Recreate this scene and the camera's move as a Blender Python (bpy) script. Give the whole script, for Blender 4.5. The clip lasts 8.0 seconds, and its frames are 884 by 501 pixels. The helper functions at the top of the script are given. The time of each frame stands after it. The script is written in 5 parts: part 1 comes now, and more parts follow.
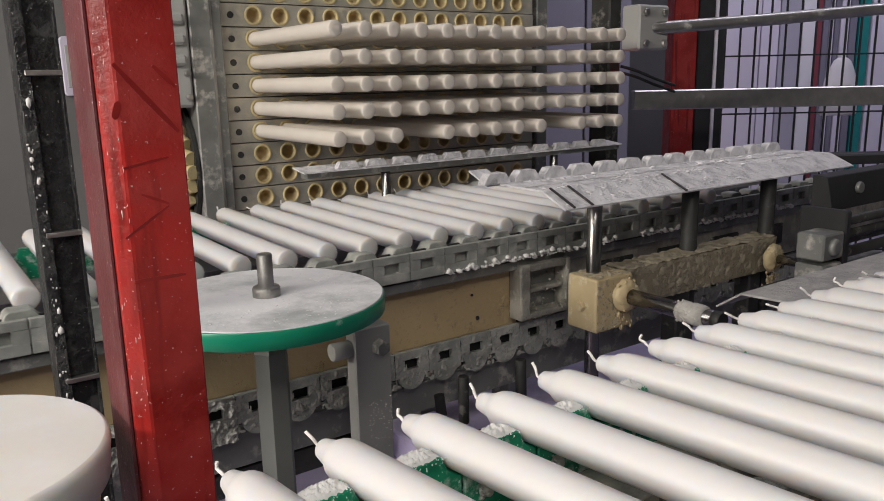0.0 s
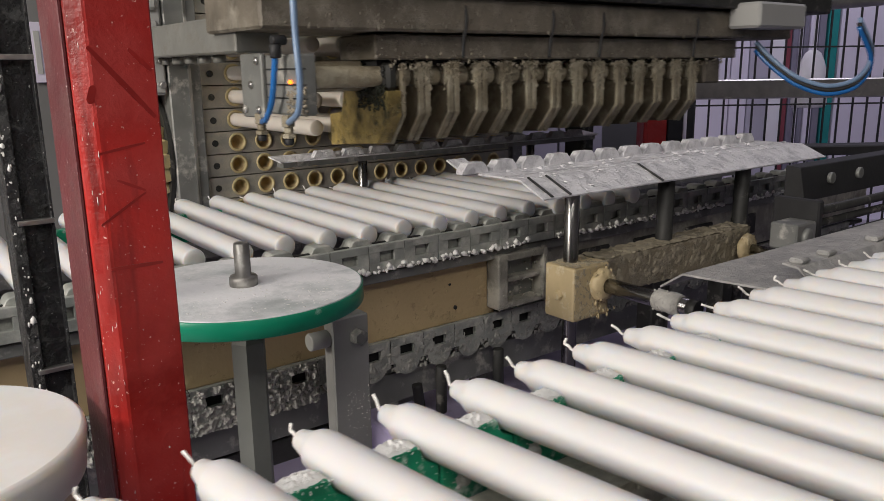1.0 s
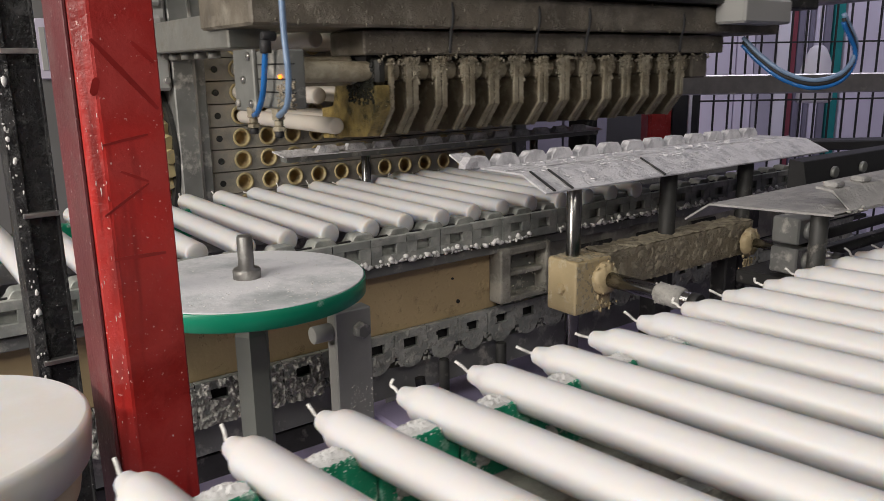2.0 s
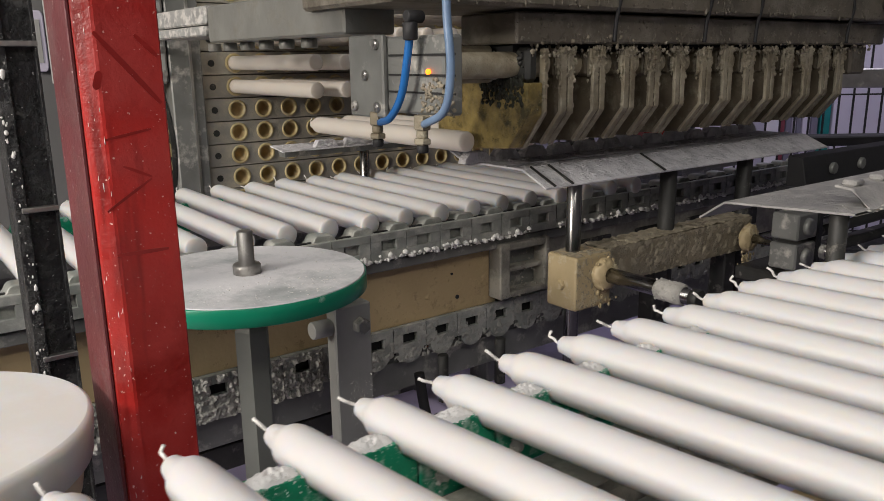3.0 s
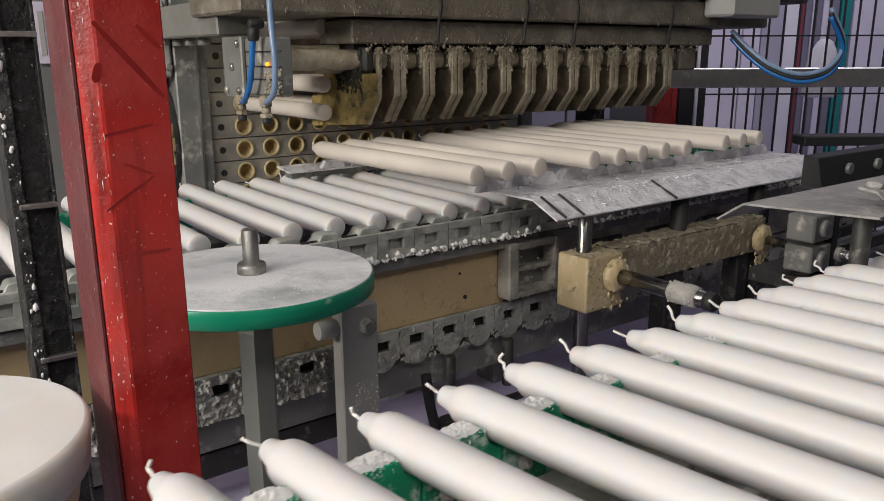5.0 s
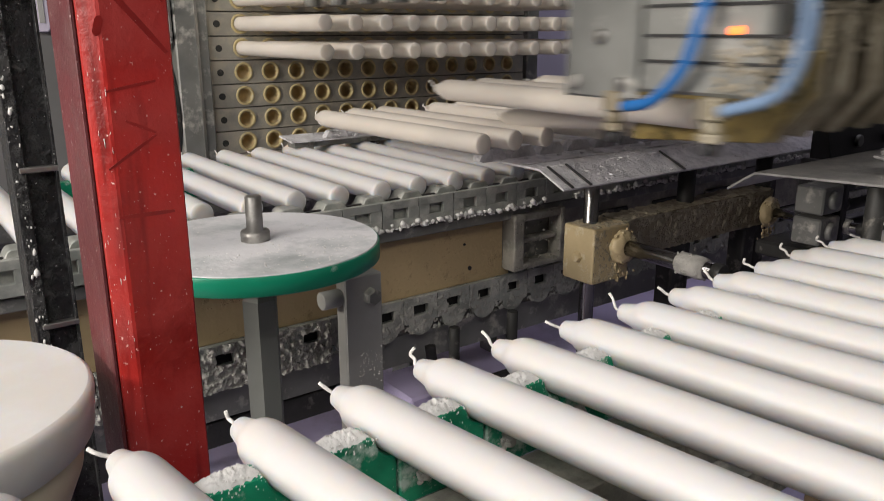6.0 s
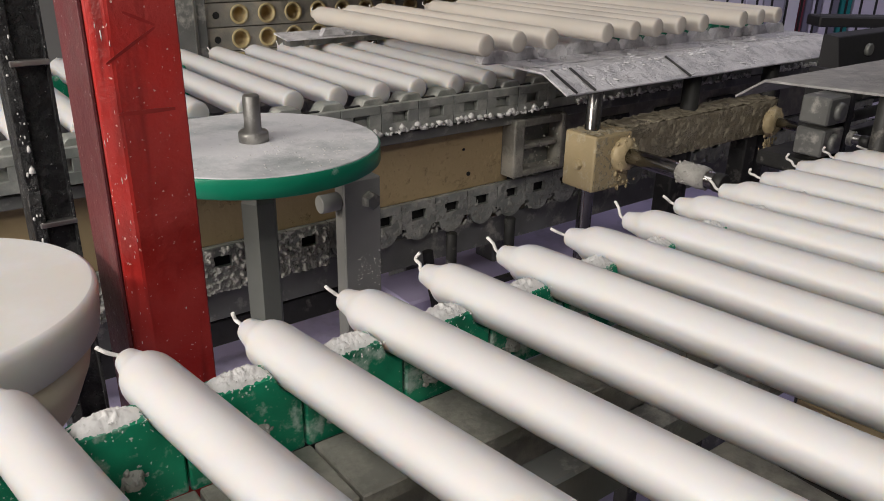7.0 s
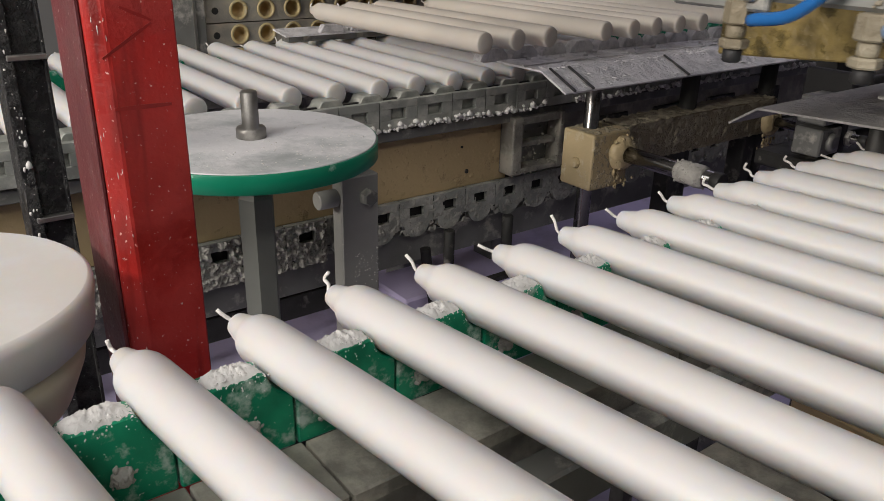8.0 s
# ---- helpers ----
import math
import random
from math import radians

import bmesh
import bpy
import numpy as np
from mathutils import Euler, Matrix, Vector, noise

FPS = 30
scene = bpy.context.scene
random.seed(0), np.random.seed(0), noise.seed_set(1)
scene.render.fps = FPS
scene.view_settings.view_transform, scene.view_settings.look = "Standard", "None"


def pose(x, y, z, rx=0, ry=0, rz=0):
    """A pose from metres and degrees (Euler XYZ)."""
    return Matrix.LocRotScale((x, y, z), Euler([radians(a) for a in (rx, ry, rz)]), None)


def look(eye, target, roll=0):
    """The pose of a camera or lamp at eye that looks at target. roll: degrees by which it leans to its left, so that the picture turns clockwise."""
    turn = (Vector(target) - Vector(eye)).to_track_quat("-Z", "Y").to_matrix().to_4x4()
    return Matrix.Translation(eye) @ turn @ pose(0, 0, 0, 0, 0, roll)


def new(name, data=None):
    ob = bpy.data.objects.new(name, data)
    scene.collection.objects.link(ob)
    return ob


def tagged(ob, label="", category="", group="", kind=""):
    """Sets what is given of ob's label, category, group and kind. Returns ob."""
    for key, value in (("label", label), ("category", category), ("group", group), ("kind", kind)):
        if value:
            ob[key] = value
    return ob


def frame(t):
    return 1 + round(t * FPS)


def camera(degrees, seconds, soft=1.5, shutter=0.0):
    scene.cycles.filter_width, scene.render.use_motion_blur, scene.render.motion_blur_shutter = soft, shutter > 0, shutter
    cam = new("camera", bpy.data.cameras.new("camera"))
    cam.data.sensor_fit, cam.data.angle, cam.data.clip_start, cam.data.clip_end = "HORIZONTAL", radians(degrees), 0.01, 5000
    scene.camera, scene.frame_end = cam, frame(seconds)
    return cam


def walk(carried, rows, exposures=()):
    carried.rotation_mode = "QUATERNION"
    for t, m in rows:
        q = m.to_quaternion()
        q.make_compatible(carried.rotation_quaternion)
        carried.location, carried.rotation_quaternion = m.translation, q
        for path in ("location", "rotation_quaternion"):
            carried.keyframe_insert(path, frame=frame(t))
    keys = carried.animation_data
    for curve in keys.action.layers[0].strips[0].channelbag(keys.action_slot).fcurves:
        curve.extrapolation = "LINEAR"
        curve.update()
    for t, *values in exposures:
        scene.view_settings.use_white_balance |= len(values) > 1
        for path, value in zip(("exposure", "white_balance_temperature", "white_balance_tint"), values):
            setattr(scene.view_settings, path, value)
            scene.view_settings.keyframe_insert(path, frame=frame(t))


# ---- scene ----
# x runs along both conveyors, y towards the mould wall, z up.
cam = camera(59.41, 8.0, soft=0.8, shutter=0.3)
PATH = [
    (0, look((-0.06, -0.028, 1.12), (1.061, 1.571, 0.687), -1.2)),
    (0.5, look((-0.062, -0.026, 1.12), (1.096, 1.542, 0.671), -0.9)),
    (1, look((-0.062, -0.025, 1.118), (1.108, 1.532, 0.661), -0.8)),
    (1.5, look((-0.0615, -0.031, 1.1155), (1.094, 1.533, 0.656), -0.95)),
    (3, look((-0.065, -0.024, 1.116), (1.102, 1.528, 0.637), -0.7)),
    (3.5, look((-0.065, -0.02, 1.116), (1.104, 1.528, 0.632), -0.5)),
    (4, look((-0.064, -0.018, 1.116), (1.102, 1.532, 0.629), -0.5)),
    (5.5, look((-0.057, 0.0, 1.114), (1.098, 1.554, 0.615), -0.1)),
    (6, look((-0.058, 0.003, 1.107), (1.091, 1.546, 0.558), -0.0)),
    (6.5, look((-0.058, 0.007, 1.104), (1.072, 1.516, 0.434), 0.6)),
    (7, look((-0.061, 0.011, 1.105), (1.058, 1.475, 0.327), 1.2)),
    (7.5, look((-0.061, 0.014, 1.109), (1.061, 1.464, 0.312), 1.8)),
    (8, look((-0.06, 0.01, 1.105), (1.06, 1.47, 0.321), 1.6)),
]
walk(cam, PATH, [(0.0, 0.06), (4.0, 0.06), (5.5, 0.10), (6.0, 0.15), (6.5, 0.14), (7.0, -0.08), (8.0, -0.12)])

# ---- world and light ----
world = bpy.data.worlds.new("world")
scene.world = world
world.use_nodes = True
world.node_tree.nodes["Background"].inputs[0].default_value = (0.75, 0.78, 0.9, 1)
world.node_tree.nodes["Background"].inputs[1].default_value = 0.18
scene.view_settings.exposure = 0.0


# An added area light out of view, without any fixture.
def unseen_lamp(x, y, z, sx, sy, watts, colour, target=None):
    data = bpy.data.lights.new("unseen_lamp_light", "AREA")
    data.shape, data.size, data.size_y, data.energy, data.color = "RECTANGLE", sx, sy, watts, colour
    ob = new("unseen_lamp_light", data)
    ob.matrix_world = look((x, y, z), target or (x, y + 0.001, 0))
    return ob


# Added close by on the left, so brightness drops towards the right.
unseen_lamp(-0.75, 0.05, 1.90, 0.75, 0.5, 7.4, (1.0, 0.97, 0.945), (0.1, 0.35, 0.95))
# Added low on the left, to reach the mould and under the gripper.
unseen_lamp(-2.3, 0.45, 1.75, 0.9, 0.5, 52, (1.0, 0.92, 0.84), (0.60, 0.85, 1.0))
# Added fill from behind the camera for the near candles and front faces.
unseen_lamp(-0.9, -1.5, 2.6, 1.2, 0.2, 14, (1.0, 0.94, 0.88), (0.0, 0.3, 0.95))
# Added lavender light to brighten the background behind the fence.
unseen_lamp(2.2, 1.0, 2.9, 2.0, 0.6, 27, (0.86, 0.83, 1.0), (3.4, 2.3, 0.8))

# ---- materials ----


def material(name, colour, rough=0.5, metal=0.0, vary=0.15, scale=30.0, bump=0.15, bump_scale=120.0,
             over=None, over_at=0.55, over_soft=0.06, over_scale=18.0, over_rough=0.6, sss=0.0, coat=0.0, streak=None, speck=None):
    """A surface colour that varies at two scales, fine relief, and a second layer (wax, dirt, rust) in noisy patches."""
    m = bpy.data.materials.new(name)
    m.use_nodes = True
    nt = m.node_tree
    n, l = nt.nodes, nt.links
    b = n["Principled BSDF"]
    tc = n.new("ShaderNodeTexCoord")
    info = n.new("ShaderNodeObjectInfo")
    add = n.new("ShaderNodeVectorMath")
    l.new(tc.outputs["Object"], add.inputs[0])
    l.new(info.outputs["Random"], add.inputs[1])
    n1 = n.new("ShaderNodeTexNoise")
    n1.inputs["Scale"].default_value, n1.inputs["Detail"].default_value = scale, 6
    l.new(add.outputs[0], n1.inputs["Vector"])
    ramp = n.new("ShaderNodeValToRGB")
    lo = [c * (1 - vary) for c in colour]
    hi = [min(1, c * (1 + vary)) for c in colour]
    ramp.color_ramp.elements[0].position, ramp.color_ramp.elements[1].position = 0.3, 0.7
    ramp.color_ramp.elements[0].color, ramp.color_ramp.elements[1].color = (*lo, 1), (*hi, 1)
    l.new(n1.outputs["Fac"], ramp.inputs["Fac"])
    col = ramp.outputs["Color"]
    b.inputs["Metallic"].default_value = metal
    b.inputs["Roughness"].default_value = rough
    n2 = n.new("ShaderNodeTexNoise")
    n2.inputs["Scale"].default_value, n2.inputs["Detail"].default_value = bump_scale, 4
    l.new(add.outputs[0], n2.inputs["Vector"])
    height = n2.outputs["Fac"]
    if over:
        n3 = n.new("ShaderNodeTexNoise")
        n3.inputs["Scale"].default_value, n3.inputs["Detail"].default_value = over_scale, 9
        n3.inputs["Roughness"].default_value = 0.65
        l.new(add.outputs[0], n3.inputs["Vector"])
        mask = n.new("ShaderNodeMapRange")
        mask.inputs["From Min"].default_value, mask.inputs["From Max"].default_value = over_at - over_soft, over_at + over_soft
        l.new(n3.outputs["Fac"], mask.inputs["Value"])
        mix = n.new("ShaderNodeMix")
        mix.data_type = "RGBA"
        l.new(mask.outputs[0], mix.inputs["Factor"])
        l.new(col, mix.inputs["A"])
        mix.inputs["B"].default_value = (*over, 1)
        col = mix.outputs["Result"]
        mr = n.new("ShaderNodeMapRange")
        mr.inputs["To Min"].default_value, mr.inputs["To Max"].default_value = rough, over_rough
        l.new(mask.outputs[0], mr.inputs["Value"])
        l.new(mr.outputs[0], b.inputs["Roughness"])
        if metal:
            mm = n.new("ShaderNodeMapRange")
            mm.inputs["To Min"].default_value, mm.inputs["To Max"].default_value = metal, 0
            l.new(mask.outputs[0], mm.inputs["Value"])
            l.new(mm.outputs[0], b.inputs["Metallic"])
        sm = n.new("ShaderNodeMath")
        sm.operation = "ADD"
        l.new(n2.outputs["Fac"], sm.inputs[0])
        l.new(mask.outputs[0], sm.inputs[1])
        height = sm.outputs[0]
    if streak:
        mp = n.new("ShaderNodeMapping")
        mp.inputs["Rotation"].default_value = (0.2, 0.55, 0.0)
        mp.inputs["Scale"].default_value = (70, 70, 7)
        l.new(add.outputs[0], mp.inputs["Vector"])
        n4 = n.new("ShaderNodeTexNoise")
        n4.inputs["Scale"].default_value, n4.inputs["Detail"].default_value = 1.0, 3
        l.new(mp.outputs[0], n4.inputs["Vector"])
        k4 = n.new("ShaderNodeMapRange")
        k4.inputs["From Min"].default_value, k4.inputs["From Max"].default_value = 0.56, 0.66
        l.new(n4.outputs["Fac"], k4.inputs["Value"])
        x4 = n.new("ShaderNodeMix")
        x4.data_type = "RGBA"
        l.new(k4.outputs[0], x4.inputs["Factor"])
        l.new(col, x4.inputs["A"])
        x4.inputs["B"].default_value = (*streak, 1)
        col = x4.outputs["Result"]
    if speck:
        n5 = n.new("ShaderNodeTexNoise")
        n5.inputs["Scale"].default_value, n5.inputs["Detail"].default_value = 420, 3
        l.new(add.outputs[0], n5.inputs["Vector"])
        k5 = n.new("ShaderNodeMapRange")
        k5.inputs["From Min"].default_value, k5.inputs["From Max"].default_value = 0.675, 0.73
        l.new(n5.outputs["Fac"], k5.inputs["Value"])
        x5 = n.new("ShaderNodeMix")
        x5.data_type = "RGBA"
        l.new(k5.outputs[0], x5.inputs["Factor"])
        l.new(col, x5.inputs["A"])
        x5.inputs["B"].default_value = (*speck, 1)
        col = x5.outputs["Result"]
    l.new(col, b.inputs["Base Color"])
    bp = n.new("ShaderNodeBump")
    bp.inputs["Strength"].default_value, bp.inputs["Distance"].default_value = bump, 0.002
    l.new(height, bp.inputs["Height"])
    l.new(bp.outputs["Normal"], b.inputs["Normal"])
    if sss:
        b.inputs["Subsurface Weight"].default_value = sss
        b.inputs["Subsurface Radius"].default_value = (0.010, 0.008, 0.006)
        b.inputs["Subsurface Scale"].default_value = 1.0
    b.inputs["Coat Weight"].default_value = coat
    return m


WAXW = (0.78, 0.76, 0.72)
wax = material("candle_wax", (0.655, 0.650, 0.650), 0.46, vary=0.02, scale=20, bump=0.03, bump_scale=40, sss=0.9)
wax_old = material("mould_wax", (0.70, 0.65, 0.58), 0.5, vary=0.04, scale=14, bump=0.05, bump_scale=40, sss=0.2)
wick_mat = material("cotton_wick", (0.82, 0.80, 0.76), 0.9, vary=0.1, scale=400, bump=0.4, bump_scale=900)
crumbs_mat = material("wax_crust", (0.78, 0.77, 0.74), 0.7, vary=0.1, scale=60, bump=0.3, bump_scale=300)
grip_crust = material("brown_wax_crust", (0.30, 0.265, 0.20), 0.75, vary=0.35, scale=60, bump=0.6, bump_scale=200)
tray_wax = material("pale_tray_wax", (0.80, 0.79, 0.81), 0.75, vary=0.12, scale=60, bump=0.6, bump_scale=220)
cake_mat = material("caked_wax", (0.44, 0.43, 0.395), 0.75, vary=0.3, scale=60, bump=0.9, bump_scale=260)
dull_cake = material("dull_caked_wax", (0.36, 0.36, 0.325), 0.75, vary=0.25, scale=60, bump=0.5, bump_scale=260)
steel = material("brushed_steel", (0.42, 0.41, 0.39), 0.32, 0.9, vary=0.12, scale=40, bump=0.05, over=(0.55, 0.53, 0.48), over_at=0.62, over_scale=30)
shaft_mat = material("ground_shaft", (0.27, 0.265, 0.255), 0.22, 1.0, vary=0.08, scale=30, bump=0.02)
pin_mat = material("dull_pin_steel", (0.30, 0.29, 0.27), 0.42, 0.75, vary=0.25, scale=60, bump=0.15, over=(0.40, 0.39, 0.36), over_at=0.6, over_scale=60)
grey_metal = material("grey_machine_metal", (0.24, 0.245, 0.23), 0.5, 0.35, vary=0.18, scale=22, bump=0.12, over=(0.52, 0.5, 0.45), over_at=0.60, over_scale=34)
dark_metal = material("dark_machine_metal", (0.045, 0.045, 0.042), 0.55, 0.3, vary=0.3, scale=30, bump=0.3, over=(0.20, 0.19, 0.165), over_at=0.63, over_scale=40)
waxed_metal = material("wax_smeared_metal", (0.27, 0.26, 0.225), 0.55, 0.25, vary=0.2, scale=25, bump=0.35, bump_scale=150, over=(0.50, 0.475, 0.40), over_at=0.54, over_scale=28, over_soft=0.1)
tray_mat = material("waxed_tray_steel", (0.48, 0.48, 0.50), 0.5, 0.1, vary=0.15, scale=20, bump=0.9, bump_scale=150, over=(0.82, 0.81, 0.83), over_at=0.42, over_scale=55, over_soft=0.14, over_rough=0.75)
# Darker copy of the tray steel: the front tray's shadow put into its colour.
shaded_tray = material("shaded_tray_steel", (0.30, 0.295, 0.285), 0.5, 0.25, vary=0.18, scale=20, bump=0.7, bump_scale=150, over=(0.48, 0.47, 0.45), over_at=0.47, over_scale=55, over_soft=0.14, over_rough=0.75)
grip_mat = material("gripper_metal", (0.25, 0.213, 0.145), 0.55, 0.1, vary=0.3, scale=25, bump=0.7, bump_scale=150, over=(0.42, 0.38, 0.285), over_at=0.52, over_scale=30, over_soft=0.12)
beam_brown = material("stained_beam_metal", (0.17, 0.148, 0.115), 0.55, 0.15, vary=0.3, scale=20, bump=0.6, bump_scale=120, over=(0.29, 0.265, 0.215), over_at=0.58, over_scale=28, over_soft=0.10)
spatter = material("wax_spattered_metal", (0.34, 0.34, 0.325), 0.5, vary=0.15, scale=30, bump=0.5, bump_scale=160, over=(0.66, 0.64, 0.60), over_at=0.53, over_scale=70, over_soft=0.05)
grip_dark = material("gripper_dark_metal", (0.24, 0.24, 0.22), 0.5, 0.3, vary=0.2, scale=18, bump=0.2, over=(0.20, 0.19, 0.16), over_at=0.6, over_scale=26, over_soft=0.1)
chain_mat = material("chain_plate", (0.33, 0.345, 0.315), 0.5, 0.3, vary=0.2, scale=40, bump=0.3, over=(0.47, 0.47, 0.43), over_at=0.55, over_scale=45, over_soft=0.08)
beige = material("beige_panel", (0.50, 0.38, 0.21), 0.5, vary=0.12, scale=9, bump=0.55, bump_scale=85, over=(0.40, 0.30, 0.165), over_at=0.64, over_scale=40, over_soft=0.04)
cream = material("wax_coated_block", (0.50, 0.40, 0.23), 0.5, vary=0.12, scale=30, bump=0.45, bump_scale=110, over=(0.62, 0.55, 0.38), over_at=0.6, over_scale=60)
beam_crust = material("tan_wax_crust", (0.34, 0.30, 0.215), 0.7, vary=0.25, scale=50, bump=0.5, bump_scale=180)
cake_beam = material("wax_coated_beam", (0.24, 0.205, 0.14), 0.6, vary=0.2, scale=30, bump=0.9, bump_scale=130, over=(0.28, 0.25, 0.19), over_at=0.58, over_scale=50, over_soft=0.1)
green = material("green_plastic", (0.008, 0.25, 0.13), 0.35, vary=0.35, scale=60, bump=0.25, over=(0.5, 0.62, 0.55), over_at=0.60, over_scale=90, over_soft=0.07, speck=(0.75, 0.8, 0.76))
green_edge = material("green_disc_plastic", (0.007, 0.25, 0.14), 0.3, vary=0.08, scale=20, bump=0.05, over=(0.35, 0.55, 0.46), over_at=0.68, over_scale=60, over_soft=0.05)
disc_top = material("wax_dusted_disc", (0.46, 0.50, 0.50), 0.55, vary=0.15, scale=30, bump=0.2, bump_scale=160, over=(0.84, 0.84, 0.85), over_at=0.42, over_scale=13, over_soft=0.10, over_rough=0.8)
red = material("red_painted_steel", (0.37, 0.018, 0.014), 0.34, vary=0.30, scale=14, bump=0.22, bump_scale=300, over=(0.42, 0.036, 0.030), over_at=0.55, over_scale=26, over_soft=0.12, streak=(0.19, 0.008, 0.006), speck=(0.68, 0.45, 0.40))
wiped = material("wiped_red_paint", (0.285, 0.014, 0.011), 0.34, vary=0.2, scale=30, bump=0.05)
# Dark maroon holds the shade of the red post's left side, with grime and specks.
maroon = material("grimy_shaded_maroon", (0.135, 0.028, 0.032), 0.5, vary=0.25, scale=20, bump=0.25, bump_scale=240, over=(0.13, 0.05, 0.05), over_at=0.56, over_scale=30, over_soft=0.1, speck=(0.40, 0.28, 0.26))
black = material("black_painted_steel", (0.016, 0.016, 0.017), 0.42, vary=0.4, scale=30, bump=1.0, bump_scale=190, over=(0.060, 0.060, 0.058), over_at=0.54, over_scale=60, over_soft=0.06, speck=(0.55, 0.54, 0.52))
cup_mat = material("yellow_mould_cup", (0.62, 0.51, 0.26), 0.45, vary=0.14, scale=40, bump=0.1, over=(0.48, 0.42, 0.28), over_at=0.60, over_scale=60)
cup_in = material("mould_cup_bore", (0.68, 0.54, 0.30), 0.5, vary=0.2, scale=60, bump=0.1)
bar_mat = material("mould_bar", (0.40, 0.385, 0.33), 0.5, 0.25, vary=0.16, scale=30, bump=0.2, over=(0.52, 0.48, 0.37), over_at=0.55, over_scale=40, over_soft=0.1)
stain = material("yellow_stained_plate", (0.32, 0.24, 0.08), 0.45, 0.0, vary=0.55, scale=55, bump=1.0, bump_scale=140, over=(0.075, 0.066, 0.03), over_at=0.60, over_scale=42, over_soft=0.07, speck=(0.45, 0.41, 0.28))
residue = material("blackened_residue", (0.022, 0.024, 0.014), 0.45, vary=0.5, scale=60, bump=0.6, bump_scale=200, over=(0.10, 0.09, 0.045), over_at=0.6, over_scale=90)
# Waxy brown metal, darkened for the shade between the fingers.
finger_side = material("shaded_waxy_metal", (0.105, 0.084, 0.055), 0.55, 0.05, vary=0.35, scale=30, bump=0.6, bump_scale=140, over=(0.24, 0.21, 0.15), over_at=0.60, over_scale=36, over_soft=0.10)
cover = material("grey_cover", (0.42, 0.42, 0.40), 0.5, vary=0.06, scale=6, bump=0.04)
cabinet_mat = material("cabinet_grey", (0.17, 0.17, 0.165), 0.55, vary=0.12, scale=4, bump=0.04)
blue_hose = material("blue_hose", (0.02, 0.15, 0.45), 0.25, vary=0.1, scale=40, bump=0.02)
grey_hose = material("grey_hose", (0.20, 0.30, 0.46), 0.3, vary=0.12, scale=60, bump=0.05)
rubber = material("black_rubber", (0.02, 0.02, 0.021), 0.6, vary=0.2, scale=40)
# Floor grey tinted lavender for the purple light that falls on it.
floor_mat = material("lavender_lit_floor", (0.36, 0.33, 0.46), 0.45, vary=0.1, scale=3, bump=0.1, over=(0.25, 0.23, 0.3), over_at=0.62, over_scale=4)
stand_mat = material("dark_grey_stand", (0.19, 0.20, 0.18), 0.5, 0.2, vary=0.15, scale=14, bump=0.12)
post_mat = material("grey_green_post", (0.37, 0.375, 0.35), 0.5, 0.2, vary=0.15, scale=14, bump=0.12, speck=(0.45, 0.44, 0.40))
wall_mat = material("hall_wall", (0.5, 0.5, 0.5), 0.7, vary=0.06, scale=2, bump=0.05)
lilac = material("lilac_sheet", (0.66, 0.62, 0.74), 0.5, vary=0.06, scale=3, bump=0.05)
lilac_dark = material("slate_sheet", (0.20, 0.19, 0.25), 0.5, vary=0.1, scale=3, bump=0.05)
dark_red = material("dark_red_sheet", (0.22, 0.05, 0.07), 0.5, vary=0.1, scale=6)
sheet_mat = material("lavender_sheet", (0.58, 0.52, 0.76), 0.45, vary=0.12, scale=7, bump=0.06, over=(0.33, 0.30, 0.42), over_at=0.6, over_scale=9, over_soft=0.1)
lilac_mid = material("grey_lilac_sheet", (0.42, 0.40, 0.49), 0.5, vary=0.08, scale=3, bump=0.05)
pale = material("pale_post_paint", (0.80, 0.78, 0.84), 0.45, vary=0.05, scale=4, bump=0.03)
teal = material("teal_paint", (0.02, 0.22, 0.22), 0.4, vary=0.1, scale=6)
bowl_mat = material("cream_plastic", (0.84, 0.75, 0.56), 0.45, vary=0.05, scale=12, bump=0.05, sss=0.2)
dish_mat = material("white_plastic", (0.80, 0.785, 0.745), 0.35, vary=0.03, scale=9, bump=0.05, over=(0.83, 0.83, 0.83), over_at=0.55, over_scale=24, over_soft=0.12, sss=0.5)
# Near-black for holes and joints, and for shade painted into gaps.
hole_mat = material("hole_and_shade_black", (0.02, 0.02, 0.02), 0.7, vary=0.2)


def glow(name, colour, power):
    m = bpy.data.materials.new(name)
    m.use_nodes = True
    b = m.node_tree.nodes["Principled BSDF"]
    b.inputs["Base Color"].default_value = (*colour, 1)
    b.inputs["Emission Color"].default_value = (*colour, 1)
    b.inputs["Emission Strength"].default_value = power
    return m


amber_glow = glow("amber_lamp", (1.0, 0.16, 0.01), 4)
red_glow = glow("red_lamp", (1.0, 0.02, 0.02), 5)

# ---- mesh helpers ----


def box(bm, x0, x1, y0, y1, z0, z1, bevel=0.0, seg=1):
    r = bmesh.ops.create_cube(bm, size=1)
    vs = r["verts"]
    for v in vs:
        v.co = ((x0 + x1) / 2 + v.co.x * (x1 - x0), (y0 + y1) / 2 + v.co.y * (y1 - y0), (z0 + z1) / 2 + v.co.z * (z1 - z0))
    if bevel:
        es = list({e for v in vs for e in v.link_edges})
        bmesh.ops.bevel(bm, geom=es, offset=bevel, segments=seg, affect="EDGES", profile=0.5)
    return bm


